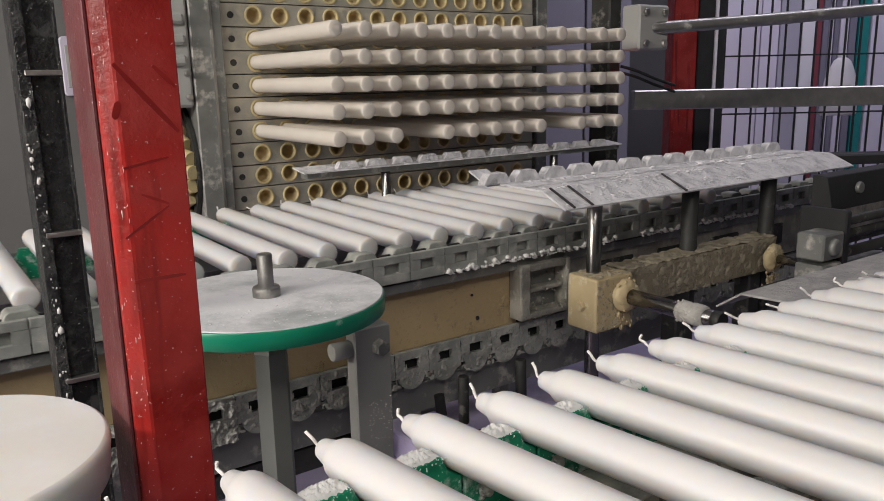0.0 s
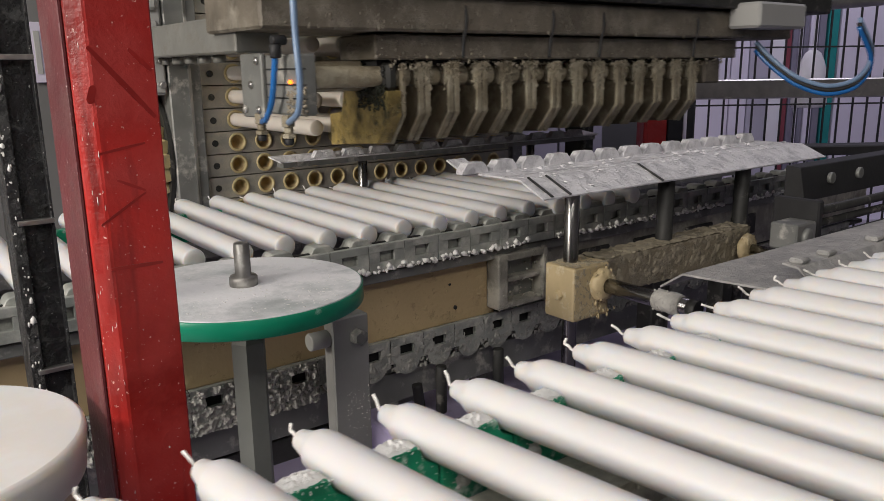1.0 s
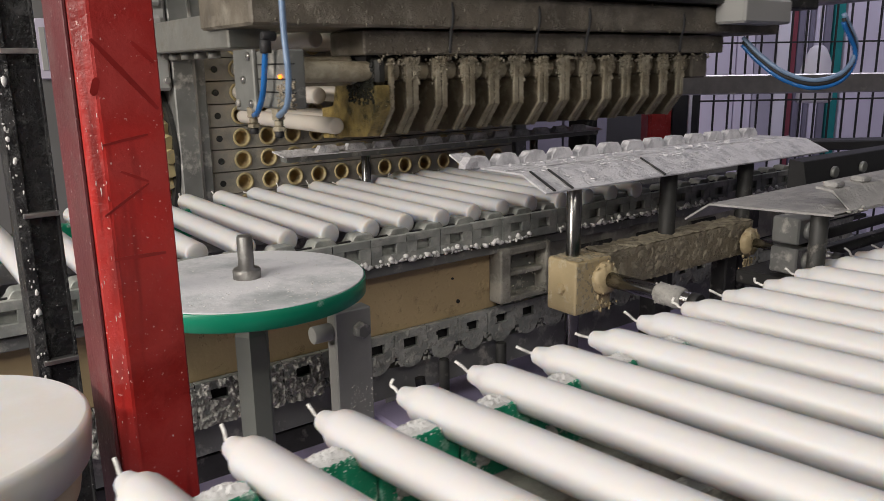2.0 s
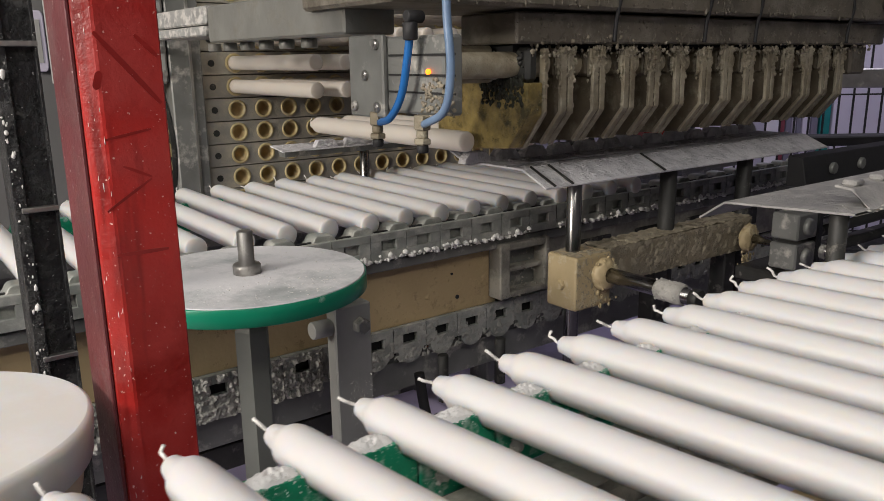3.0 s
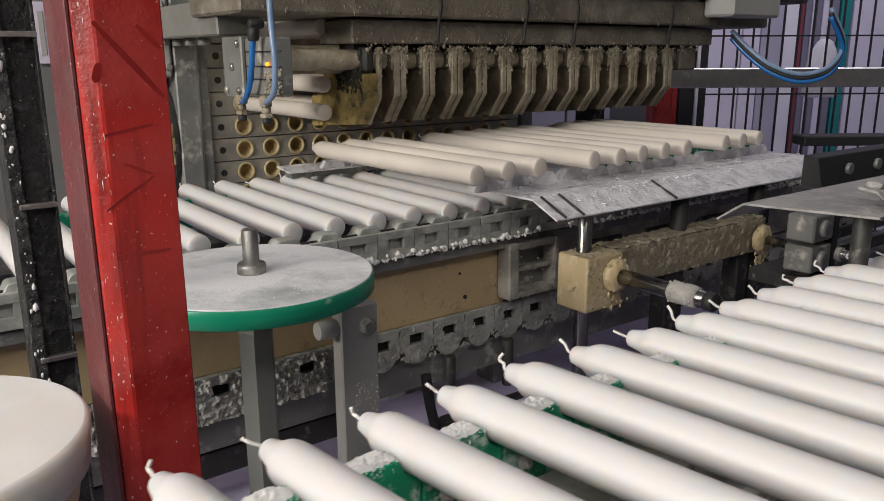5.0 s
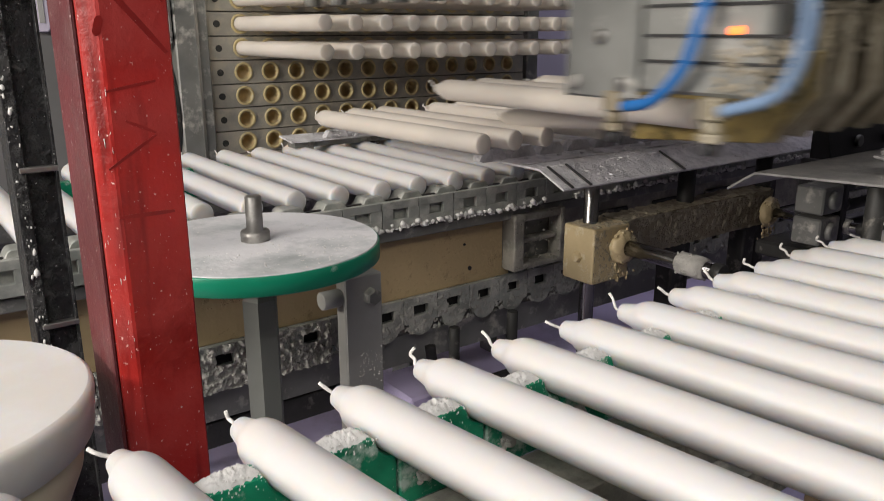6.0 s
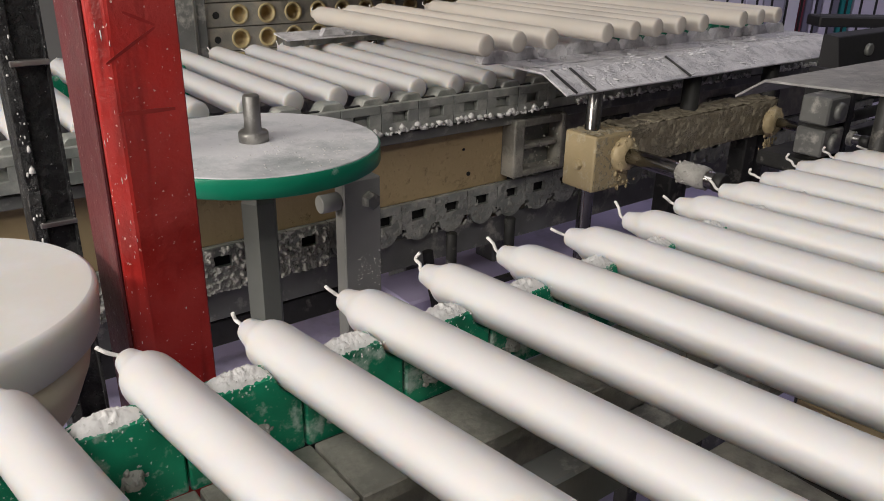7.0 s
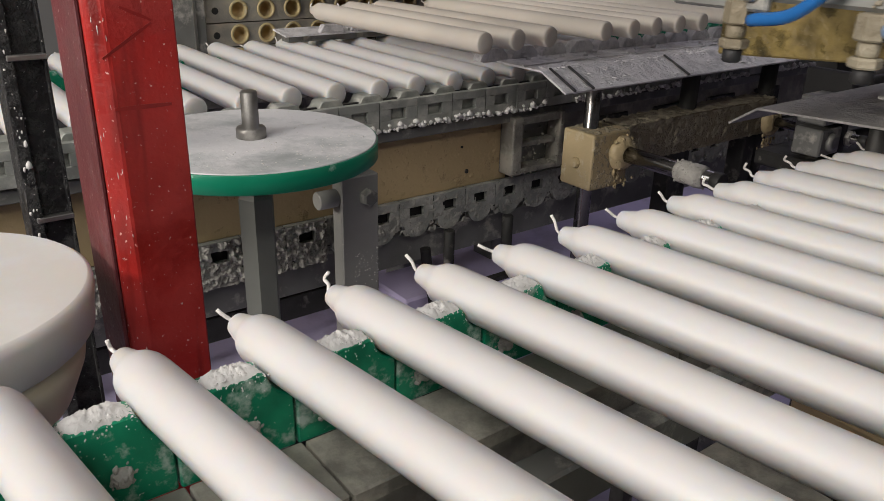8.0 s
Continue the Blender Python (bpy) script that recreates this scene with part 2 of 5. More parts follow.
def prism(bm, axis, a, b, pts, bevel=0.0):
    """A profile of (u, v) points drawn out along an axis from a to b: x uses (y, z), y uses (x, z), z uses (x, y)."""
    def at(t, u, v):
        return {"x": (t, u, v), "y": (u, t, v), "z": (u, v, t)}[axis]
    va = [bm.verts.new(at(a, *p)) for p in pts]
    vb = [bm.verts.new(at(b, *p)) for p in pts]
    fs = [bm.faces.new(va), bm.faces.new(vb[::-1])]
    k = len(pts)
    for i in range(k):
        fs.append(bm.faces.new((va[i], vb[i], vb[(i + 1) % k], va[(i + 1) % k])))
    bmesh.ops.recalc_face_normals(bm, faces=fs)
    if bevel:
        es = list({e for f in fs for e in f.edges})
        bmesh.ops.bevel(bm, geom=es, offset=bevel, segments=1, affect="EDGES")
    return bm


def lathe(bm, axis, centre, prof, seg=24):
    """A profile of (along, radius) turned round an axis through centre."""
    rings = []
    for t, r in prof:
        ring = []
        for i in range(seg):
            a = 2 * math.pi * i / seg
            u, v = r * math.cos(a), r * math.sin(a)
            p = {"x": (t, u, v), "y": (v, t, u), "z": (u, v, t)}[axis]
            ring.append(bm.verts.new((centre[0] + p[0], centre[1] + p[1], centre[2] + p[2])))
        rings.append(ring)
    for r0, r1 in zip(rings, rings[1:]):
        for i in range(seg):
            f = bm.faces.new((r0[i], r0[(i + 1) % seg], r1[(i + 1) % seg], r1[i]))
            f.smooth = seg > 8
    bm.faces.new(rings[0][::-1])
    bm.faces.new(rings[-1])
    return bm


def rod(bm, axis, centre, a, b, r, seg=20, ch=0.001):
    return lathe(bm, axis, centre, [(a, r - ch), (a + ch, r), (b - ch, r), (b, r - ch)], seg)


def tube(bm, pts, r, seg=8, steps=8):
    """A round tube through points (Catmull-Rom)."""
    P = [Vector(p) for p in pts]
    P = [2 * P[0] - P[1]] + P + [2 * P[-1] - P[-2]]
    line = []
    for i in range(1, len(P) - 2):
        for s in range(steps):
            t = s / steps
            a, b, c, d = P[i - 1:i + 3]
            line.append(0.5 * (2 * b + (c - a) * t + (2 * a - 5 * b + 4 * c - d) * t * t + (3 * b - a - 3 * c + d) * t ** 3))
    line.append(P[-2])
    rings = []
    up = Vector((0.31, 0.2, 0.93)).normalized()
    for i, p in enumerate(line):
        d = (line[min(i + 1, len(line) - 1)] - line[max(i - 1, 0)]).normalized()
        u = d.cross(up).normalized()
        v = d.cross(u)
        rings.append([bm.verts.new(p + r * (math.cos(2 * math.pi * k / seg) * u + math.sin(2 * math.pi * k / seg) * v)) for k in range(seg)])
    for r0, r1 in zip(rings, rings[1:]):
        for k in range(seg):
            bm.faces.new((r0[k], r0[(k + 1) % seg], r1[(k + 1) % seg], r1[k])).smooth = True
    bm.faces.new(rings[0][::-1])
    bm.faces.new(rings[-1])
    return bm


def lump(bm, x, y, z, r, rng, flat=0.7):
    """One irregular crumb."""
    vs = bmesh.ops.create_icosphere(bm, subdivisions=1, radius=r)["verts"]
    for v in vs:
        k = rng.uniform(0.65, 1.3)
        v.co = (x + v.co.x * k, y + v.co.y * k, z + v.co.z * k * flat)
        for f in v.link_faces:
            f.smooth = True


def crust(bm, at, us, vs, amp, scale, cover, seed, skip=None):
    """A lumpy skin over a flat face: at(u, v, h) gives the place of a point that stands h proud of it; bare where the lumps run out."""
    (u0, u1, nu), (v0, v1, nv) = us, vs
    grid = []
    for i in range(nu + 1):
        row = []
        for j in range(nv + 1):
            u, v = u0 + (u1 - u0) * i / nu, v0 + (v1 - v0) * j / nv
            q = Vector((u * scale + 3.7 * seed, v * scale, 1.3 * seed))
            n = noise.noise(q) + 0.5 * noise.noise(q * 2.3) + 0.3 * noise.noise(q * 5.1)
            c = cover(u, v) if callable(cover) else cover
            h = n + c
            row.append((bm.verts.new(at(u, v, amp * max(-0.15, min(h, 1.3)))), h, u, v))
        grid.append(row)
    for i in range(nu):
        for j in range(nv):
            quad = (grid[i][j], grid[i + 1][j], grid[i + 1][j + 1], grid[i][j + 1])
            if max(q[1] for q in quad) <= 0 or (skip and skip(*quad[0][2:])):
                continue
            bm.faces.new([q[0] for q in quad]).smooth = True
    bmesh.ops.delete(bm, geom=[v for v in bm.verts if not v.link_faces], context="VERTS")
    return bm


def rough(bm, amp, scale):
    for v in bm.verts:
        v.co += amp * noise.noise_vector(v.co * scale)
    return bm


def finish(name, bm, mat, smooth=None):
    me = bpy.data.meshes.new(name)
    bmesh.ops.recalc_face_normals(bm, faces=bm.faces[:])
    bm.to_mesh(me)
    bm.free()
    me.materials.append(mat)
    if smooth:
        for p in me.polygons:
            p.use_smooth = True
    return me


def part(name, bm, mat, parent, label="", smooth=False, kind=""):
    ob = new(name, finish(name, bm, mat, smooth))
    ob.parent = parent
    return tagged(ob, label, kind=kind)


def again(name, mesh, parent, at=(0, 0, 0)):
    ob = new(name, mesh)
    ob.parent, ob.location = parent, at
    return ob


def thing(name, label, category, group="", at=(0, 0, 0), kind=""):
    ob = new(name)
    ob.empty_display_size, ob.location = 0.02, at
    return tagged(ob, label, category, group, kind)


def solid(name, bm, mat, label, category, kind="", smooth=False):
    return tagged(new(name, finish(name, bm, mat, smooth)), label, category, kind=kind)


rng = random.Random(7)
P = 0.046      # pitch of the rear chain
PR = 0.0465    # pitch of the candles on it
PF = 0.0470    # pitch of the front conveyor
SLOPE = -0.012 # the front conveyor runs slightly askew to the rear one
Q = 0.0455     # pitch of the mould, the gripper and the trays
XM = 0.4347    # first mould column
COLS = 13
LEN = 0.323

# ---- setting ----
b = bmesh.new()
box(b, -4, 6, -3, 5.5, -0.1, 0)
solid("floor", b, floor_mat, "grey concrete factory floor with lavender light put into its colour", "floor", "structure")
b = bmesh.new()
box(b, -4, 6, -3, 5.5, 3.2, 3.3)
solid("ceiling", b, wall_mat, "plain light grey hall ceiling", "ceiling", "structure")
for nm, e in (("wall_north", (-4, 6, 5.5, 5.6)), ("wall_south", (-4, 6, -3.1, -3)), ("wall_west", (-4.1, -4, -3, 5.5)), ("wall_east", (6, 6.1, -3, 5.5))):
    b = bmesh.new()
    box(b, *e, 0, 3.2)
    solid(nm, b, wall_mat, "plain grey factory hall wall", "wall", "structure")


# ---- candles ----
def candle_meshes(mat, thick=1.0):
    b = bmesh.new()
    prof = [(0.0, 0.0036), (-0.0012, 0.0048), (-0.006, 0.0058), (-0.0105, 0.0067), (-0.0125, 0.0080), (-0.0150, 0.0092), (-0.0185, 0.0100), (-0.024, 0.0103),
            (-0.10, 0.0103), (-0.20, 0.0103), (-0.3205, 0.0103), (-0.3222, 0.0099), (-0.323, 0.0089), (-0.3231, 0.004), (-0.3231, 0.001)]
    lathe(b, "y", (0, 0, 0), [(t, r * thick) for t, r in prof], 28)
    return finish("body", b, mat)


body_white, body_cream, body_thick = candle_meshes(wax, 1.06), candle_meshes(wax_old, 1.05), candle_meshes(wax, 1.11)
wicks = []
for i in range(8):
    b = bmesh.new()
    dx, dz = rng.uniform(-0.004, 0.004), rng.uniform(0.001, 0.008)
    pts = [(0, -0.002, 0), (dx * 0.2, 0.0030, dz * 0.15), (dx * 0.9, 0.0050, dz * 0.8), (dx * 1.2, 0.0072 + rng.uniform(0, 0.002), dz * 1.2)]
    if i % 3 == 0:
        pts.append((dx * 1.6, 0.0080, dz * 1.4 + 0.003))
    tube(b, pts, 0.00088, 7, 4)
    wicks.append(finish("wick", b, wick_mat))


def candle(at, mesh, group, label):
    c = thing("candle", label, "candle", group, at)
    again("body", mesh, c)
    w = again("wick", wicks[rng.randrange(8)], c)
    w.rotation_euler = (0, rng.uniform(-0.6, 0.6), 0)
    return c


near_candles = [candle((k * PF + rng.uniform(-0.0008, 0.0008), 0.2885 + SLOPE * k * PF + rng.uniform(-0.003, 0.003), 0.9478), body_white, "candles on the front conveyor",
                       "white taper candle with cotton wick lying on the front conveyor") for k in range(-14, 19)]
for c in near_candles:
    c.rotation_euler = (0, 0, radians(7.9 + rng.uniform(-0.5, 0.5)))
far_candles = [candle((0.2694 + k * PR, 1.009 - 0.035 * (0.2694 + k * PR) + rng.uniform(-0.004, 0.004), 0.9452), body_thick, "candles on the rear conveyor",
                      "white taper candle lying across the rear conveyor") for k in range(-9, 12)]
ROW0, ROWP, YM = 0.9345, 0.03614, 1.184
mould_candles = {}
for r in range(3, 8):
    for c in range(COLS):
        if (r, c) in ((3, 3), (3, 9)):
            continue
        mould_candles[r, c] = candle((XM + c * Q, 1.233 + rng.uniform(-0.002, 0.002), ROW0 + r * ROWP), body_cream, f"candles of mould row {r}",
                                     "creamy white candle half drawn out of its mould cup")


# ---- mould wall ----
mould = thing("candle_mould", "stack of grey mould bars with yellow candle cups", "mould")


BORE, SEG = 0.0152, 20


def mould_bar_mesh():
    """A bar whose face is pierced by the bores of its cups."""
    b = bmesh.new()
    x0, x1, y0, y1, h = 0.381, XM + (COLS - 1) * Q + 0.03, YM, YM + 0.078, 0.0172
    edges = [x0] + [XM + Q * (c - 0.5) for c in range(COLS)] + [XM + Q * (COLS - 0.5), x1 + 0.012]
    for e0, e1 in ((edges[0], edges[1]), (edges[-2], edges[-1])):
        b.faces.new([b.verts.new(p) for p in ((e0, y0, -h), (e1, y0, -h), (e1, y0, h), (e0, y0, h))])
    for c in range(COLS):
        cx = XM + Q * c
        ring, rim = [], []
        for i in range(SEG):
            a = 2 * math.pi * i / SEG
            u, v = math.cos(a), math.sin(a)
            k = min(Q / 2 / max(abs(u), 1e-6), h / max(abs(v), 1e-6))
            ring.append(b.verts.new((cx + BORE * u, y0, BORE * v)))
            rim.append(b.verts.new((cx + k * u, y0, k * v)))
        for i in range(SEG):
            j = (i + 1) % SEG
            b.faces.new((ring[i], ring[j], rim[j], rim[i]))
        for sx in (-1, 1):
            for sz in (-1, 1):
                q = [r for r in rim if (r.co.x - cx) * sx > 0 and r.co.z * sz > 0]
                on_side = min(q, key=lambda r: -abs(r.co.z) if abs(abs(r.co.x - cx) - Q / 2) < 1e-6 else 1)
                on_top = min(q, key=lambda r: -abs(r.co.x - cx) if abs(abs(r.co.z) - h) < 1e-6 else 1)
                if on_side is not on_top:
                    b.faces.new((on_side, on_top, b.verts.new((cx + sx * Q / 2, y0, sz * h))))
    xe = x1 + 0.012
    for quad in (((x0, y0, h), (xe, y0, h), (xe, y1, h), (x0, y1, h)), ((x0, y0, -h), (xe, y0, -h), (xe, y1, -h), (x0, y1, -h)),
                 ((x0, y0, -h), (x0, y1, -h), (x0, y1, h), (x0, y0, h)), ((xe, y0, -h), (xe, y1, -h), (xe, y1, h), (xe, y0, h)),
                 ((x0, y1, -h), (xe, y1, -h), (xe, y1, h), (x0, y1, h))):
        b.faces.new([b.verts.new(p) for p in quad])
    return finish("mould_bar", b, bar_mat)


def turned(name, prof, mat):
    b = bmesh.new()
    rings = [[b.verts.new((r * math.sin(2 * math.pi * i / SEG), y, r * math.cos(2 * math.pi * i / SEG))) for i in range(SEG)] for y, r in prof]
    for r0, r1 in zip(rings, rings[1:]):
        for i in range(SEG):
            b.faces.new((r0[i], r0[(i + 1) % SEG], r1[(i + 1) % SEG], r1[i])).smooth = True
    return finish(name, b, mat)


def cup_mesh():
    return turned("cup", [(0.004, 0.0108), (-0.0012, 0.0112), (-0.0020, 0.0118), (-0.0020, 0.0144), (-0.0012, 0.0152), (0.003, 0.0152)], cup_mat)


def bore_mesh():
    return turned("bore", [(0.004, 0.0108), (0.020, 0.0104), (0.022, 0.0001)], cup_in)


def bolt_hole_mesh(r):
    b = bmesh.new()
    rod(b, "y", (0, 0, 0), -0.0015, 0.001, r, 12, 0.0004)
    return finish("bolt", b, dark_metal)


bar_me, cup_me, bore_me, hole_me = mould_bar_mesh(), cup_mesh(), bore_mesh(), bolt_hole_mesh(0.0052)
for r in range(-3, 11):
    z = ROW0 + r * ROWP
    bar = again("mould_bar", bar_me, mould, (0, rng.uniform(-0.001, 0.001), z))
    again("bolt", hole_me, bar, (0.397, YM, 0))
    for c in range(COLS):
        cup = again("cup", cup_me, bar, (XM + c * Q, YM, 0))
        again("bore", bore_me, bar, (XM + c * Q, YM, 0))


# ---- machine around the mould ----
def mould_frame():
    t = thing("mould_frame", "grey steel upright frame beside the candle mould", "machine frame")
    b = bmesh.new()
    box(b, 0.328, 0.378, 1.170, 1.27, 0.0, 2.2, 0.002)
    part("upright", b, grey_metal, t)
    b = bmesh.new()
    box(b, 0.358, 0.3615, 1.166, 1.170, 0.86, 2.2)
    part("edge_strip", b, steel, t)
    b = bmesh.new()
    box(b, 1.04, 1.07, 1.19, 1.26, 0.0, 2.2, 0.002)
    part("upright", b, grey_metal, t)
    b = bmesh.new()
    box(b, 0.328, 1.07, 1.272, 1.31, 0.0, 2.2, 0.002)
    part("back_plate", b, dark_metal, t)
    return t


mould_frame()


def side_cover():
    t = thing("side_cover", "light grey moulded side cover with bolts", "machine cover")
    b = bmesh.new()
    box(b, 0.18, 0.326, 1.17, 1.25, 1.085, 1.30, 0.004)
    part("panel", b, cover, t)
    for z in (1.155, 1.185, 1.215):
        b = bmesh.new()
        box(b, 0.20, 0.318, 1.160, 1.172, z - 0.008, z + 0.008, 0.004)
        part("rib", b, cover, t)
    for x, z in ((0.318, 1.10), (0.318, 1.135), (0.280, 1.10)):
        b = bmesh.new()
        rod(b, "y", (x, 0, z), 1.162, 1.172, 0.005, 12)
        part("bolt", b, steel, t)
    return t


side_cover()


def cup_drum():
    t = thing("cup_chain_wheel", "dark curved chain wheel carrying yellow mould cups", "chain wheel")
    b = bmesh.new()
    cy, cz = 1.37, 0.985
    outer = [(cy - 0.200 * math.cos(a), cz + 0.155 * math.sin(a)) for a in [math.radians(x) for x in range(-80, 85, 8)]]
    inner = [(cy - 0.185 * math.cos(a), cz + 0.142 * math.sin(a)) for a in [math.radians(x) for x in range(-80, 85, 8)]]
    prism(b, "x", 0.320, 0.326, outer + inner[::-1])
    part("rim", b, dark_metal, t)
    b = bmesh.new()
    rod(b, "y", (0, 0, 0), -0.03, 0.03, 0.0115, 16)
    me = finish("cup", b, cup_mat)
    for j in range(2):
        for i in range(11):
            a = math.radians(-62 + 12.5 * i + 5 * j)
            o = again("cup", me, t, (0.306 - 0.030 * j, cy - 0.17 * math.cos(a), cz + 0.125 * math.sin(a)))
            o.rotation_euler = (a, 0, 0.3)
    return t


cup_drum()



def cabinet():
    t = thing("machine_cabinet", "tall plain grey machine cabinet behind the conveyors", "cabinet")
    b = bmesh.new()
    box(b, -1.6, 0.315, 1.62, 2.6, 0.0, 2.3, 0.006)
    part("housing", b, cabinet_mat, t)
    b = bmesh.new()
    box(b, 0.190, 0.193, 1.617, 1.62, 0.0, 2.3)
    part("seam", b, dark_metal, t)
    b = bmesh.new()
    prism(b, "y", 1.606, 1.6195, [(0.222, 1.110), (0.226, 1.102), (0.244, 1.102), (0.248, 1.110), (0.248, 1.204), (0.244, 1.212), (0.226, 1.212), (0.222, 1.204)], 0.002)
    handle = part("handle", b, lilac, t, "pale oval pull handle")
    b = bmesh.new()
    box(b, 0.230, 0.240, 1.6045, 1.606, 1.118, 1.196, 0.0006)
    part("recess", b, cover, handle)
    return t


cabinet()


# ---- conveyors ----
def green_holder_mesh():
    """A green plate that stands between two candles and cradles both with its flanks."""
    b = bmesh.new()
    half = [(0.0110, 0.0), (0.0128, -0.0022), (0.0142, -0.0060), (0.0165, -0.0092), (0.0195, -0.0112), (0.0231, -0.0120)]
    pts = [(-0.0231, -0.0370), (0.0231, -0.0370)] + half[::-1] + [(-x, z) for x, z in half]
    prism(b, "y", -0.006, 0.006, pts, 0.0008)
    return finish("holder", b, green)


def bolt_mesh(r, h):
    """A bolt head half buried in wax crumbs."""
    g = random.Random(2)
    b = bmesh.new()
    lathe(b, "y", (0, 0, 0), [(-h, r * 0.35), (-h * 0.95, r * 0.55), (-h * 0.5, r * 0.75), (0, r)], 8)
    for _ in range(34):
        a, q = g.uniform(0, 6.28), g.uniform(0.3, 1.25)
        lump(b, q * r * math.cos(a), -h * max(0.0, 1.1 - q) + g.uniform(-0.0004, 0.0004), q * r * math.sin(a), g.uniform(0.0005, 0.0015), g)
    return finish("bolt", b, cake_mat)


def mound_mesh(w, d, h, seed):
    """A heap of powdery wax: a lumpy mound with loose grains."""
    g = random.Random(seed)
    b = bmesh.new()
    nx, ny = 44, 16
    grid = []
    for i in range(nx + 1):
        row = []
        for j in range(ny + 1):
            u, v = 2 * i / nx - 1, 2 * j / ny - 1
            f = max(0.0, 1 - abs(u) ** 2.4) * max(0.0, 1 - abs(v) ** 3)
            k = noise.noise(Vector((u * 5 + seed * 7, v * 3, 0))) * 0.5 + noise.noise(Vector((u * 13, v * 8, seed * 3))) * 0.4
            row.append(b.verts.new((u * w * (1 + 0.05 * g.random()), v * d, -0.0008 + f * h * (0.85 + 0.8 * k) + 0.0007 * g.random() - (0.0008 + 0.0022 * k) * (1 - f) ** 2)))
        grid.append(row)
    for i in range(nx):
        for j in range(ny):
            b.faces.new((grid[i][j], grid[i + 1][j], grid[i + 1][j + 1], grid[i][j + 1])).smooth = True
    for _ in range(60):
        u = g.uniform(-1, 1)
        lump(b, u * w, g.uniform(-d, d * 0.6), h * 0.7 * (1 - abs(u) ** 2) - 0.001, g.uniform(0.0002, 0.0006), g)
    for _ in range(22):
        lump(b, g.uniform(-1, 1) * w * 1.2, -0.0061, -0.0005 - abs(g.gauss(0, 0.003)), g.uniform(0.0001, 0.0004), g, 1.6)
    return finish("wax_crust", b, crumbs_mat)


holder_me, bolt_me = green_holder_mesh(), bolt_mesh(0.0042, 0.0042)
heaps = [mound_mesh(0.0118, 0.0060, 0.0042, s) for s in range(4)]


def link_mesh(h0, h1):
    """A chain side plate with a rectangular slot."""
    b = bmesh.new()
    s0, s1 = -0.0055, 0.0055
    box(b, -0.0225, 0.0225, 0, 0.006, s1, h1, 0.0005)
    box(b, -0.0225, 0.0225, 0, 0.006, h0, s0, 0.0005)
    box(b, -0.0225, -0.0095, 0, 0.006, s0, s1)
    box(b, 0.0095, 0.0225, 0, 0.006, s0, s1)
    return finish("link_plate", b, chain_mat)


def round_link_mesh():
    """A return-strand plate with a rounded lower lobe."""
    b = bmesh.new()
    s0, s1 = -0.006, 0.006
    box(b, -0.0225, 0.0225, 0, 0.006, s1, 0.016, 0.0005)
    box(b, -0.0225, -0.010, 0, 0.006, s0, s1)
    box(b, 0.010, 0.0225, 0, 0.006, s0, s1)
    pts = [(-0.0225, s0), (0.0225, s0), (0.0225, -0.014)] + [(0.017 * math.cos(a), -0.014 - 0.016 * math.sin(a)) for a in [math.radians(x) for x in range(0, 181, 20)]] + [(-0.0225, -0.014)]
    prism(b, "y", 0, 0.006, pts)
    return finish("link_plate", b, chain_mat)


link_me, rlink_me = link_mesh(-0.016, 0.014), round_link_mesh()
# Black sheet behind each link, added for the shade inside its slot.
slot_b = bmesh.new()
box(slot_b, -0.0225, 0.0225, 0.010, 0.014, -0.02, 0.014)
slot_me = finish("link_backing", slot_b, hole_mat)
clumps = []
for s in range(4):
    g = random.Random(40 + s)
    bb = bmesh.new()
    for _ in range(9):
        lump(bb, g.uniform(-0.021, 0.021), g.uniform(-0.003, 0.001), g.uniform(-0.0155, -0.010), g.uniform(0.0022, 0.0042), g, 0.9)
    for _ in range(14):
        lump(bb, g.uniform(-0.021, 0.021), g.uniform(-0.005, 0.0), g.uniform(-0.0165, -0.013), g.uniform(0.0008, 0.0018), g, 0.9)
    clumps.append(finish("wax_crust", bb, crumbs_mat))
def in_slot(x, z):
    return abs(x) < 0.0088 and abs(z) < 0.0055


cakes = []
for k in range(3):
    bb = crust(bmesh.new(), lambda u, v, h: (u, -0.0002 - h, v), (-0.0228, 0.0228, 44), (-0.031, 0.0155, 44), 0.0042, 190, 0.28, 80 + k, in_slot)
    cakes.append(finish("caked_wax", bb, cake_mat))
thin_cakes = []
for k in range(4):
    bb = crust(bmesh.new(), lambda u, v, h: (u, -0.0002 - h, v), (-0.0228, 0.0228, 36), (-0.026, 0.0155, 36), 0.0020, 170, -0.22, 120 + k, in_slot)
    thin_cakes.append(finish("caked_wax", bb, dull_cake))

bb = bmesh.new()
flank = [(0.0085, -0.0015), (0.0112, -0.0035), (0.0135, -0.0078), (0.0170, -0.0112), (0.0226, -0.0135)]
prism(bb, "y", -0.010, 0.010, [(-0.0226, -0.030), (0.0226, -0.030)] + flank[::-1] + [(-x, z) for x, z in flank], 0.0008)
saddle_me = finish("saddle", bb, chain_mat)

front_belt = thing("front_conveyor_chain", "conveyor chain with green saddle plates caked in white wax", "conveyor chain")
for i, k in enumerate(range(-14, 24)):
    for y in (0.2515, 0.02):
        h = again("holder", holder_me, front_belt, (k * PF + (0.2885 - y) * 0.139 + PF / 2, y + SLOPE * k * PF, 0.9478))
        again("bolt", bolt_me, h, (-0.0105, -0.006, -0.0245))
        o = again("bolt", bolt_me, h, (0.0045, -0.006, -0.0225))
        o.rotation_euler = (0, 2.1, 0)
        if y > 0.1:
            o = again("wax_crust", heaps[i % 4], h)
            o["kind"] = "stuff"
bb = bmesh.new()
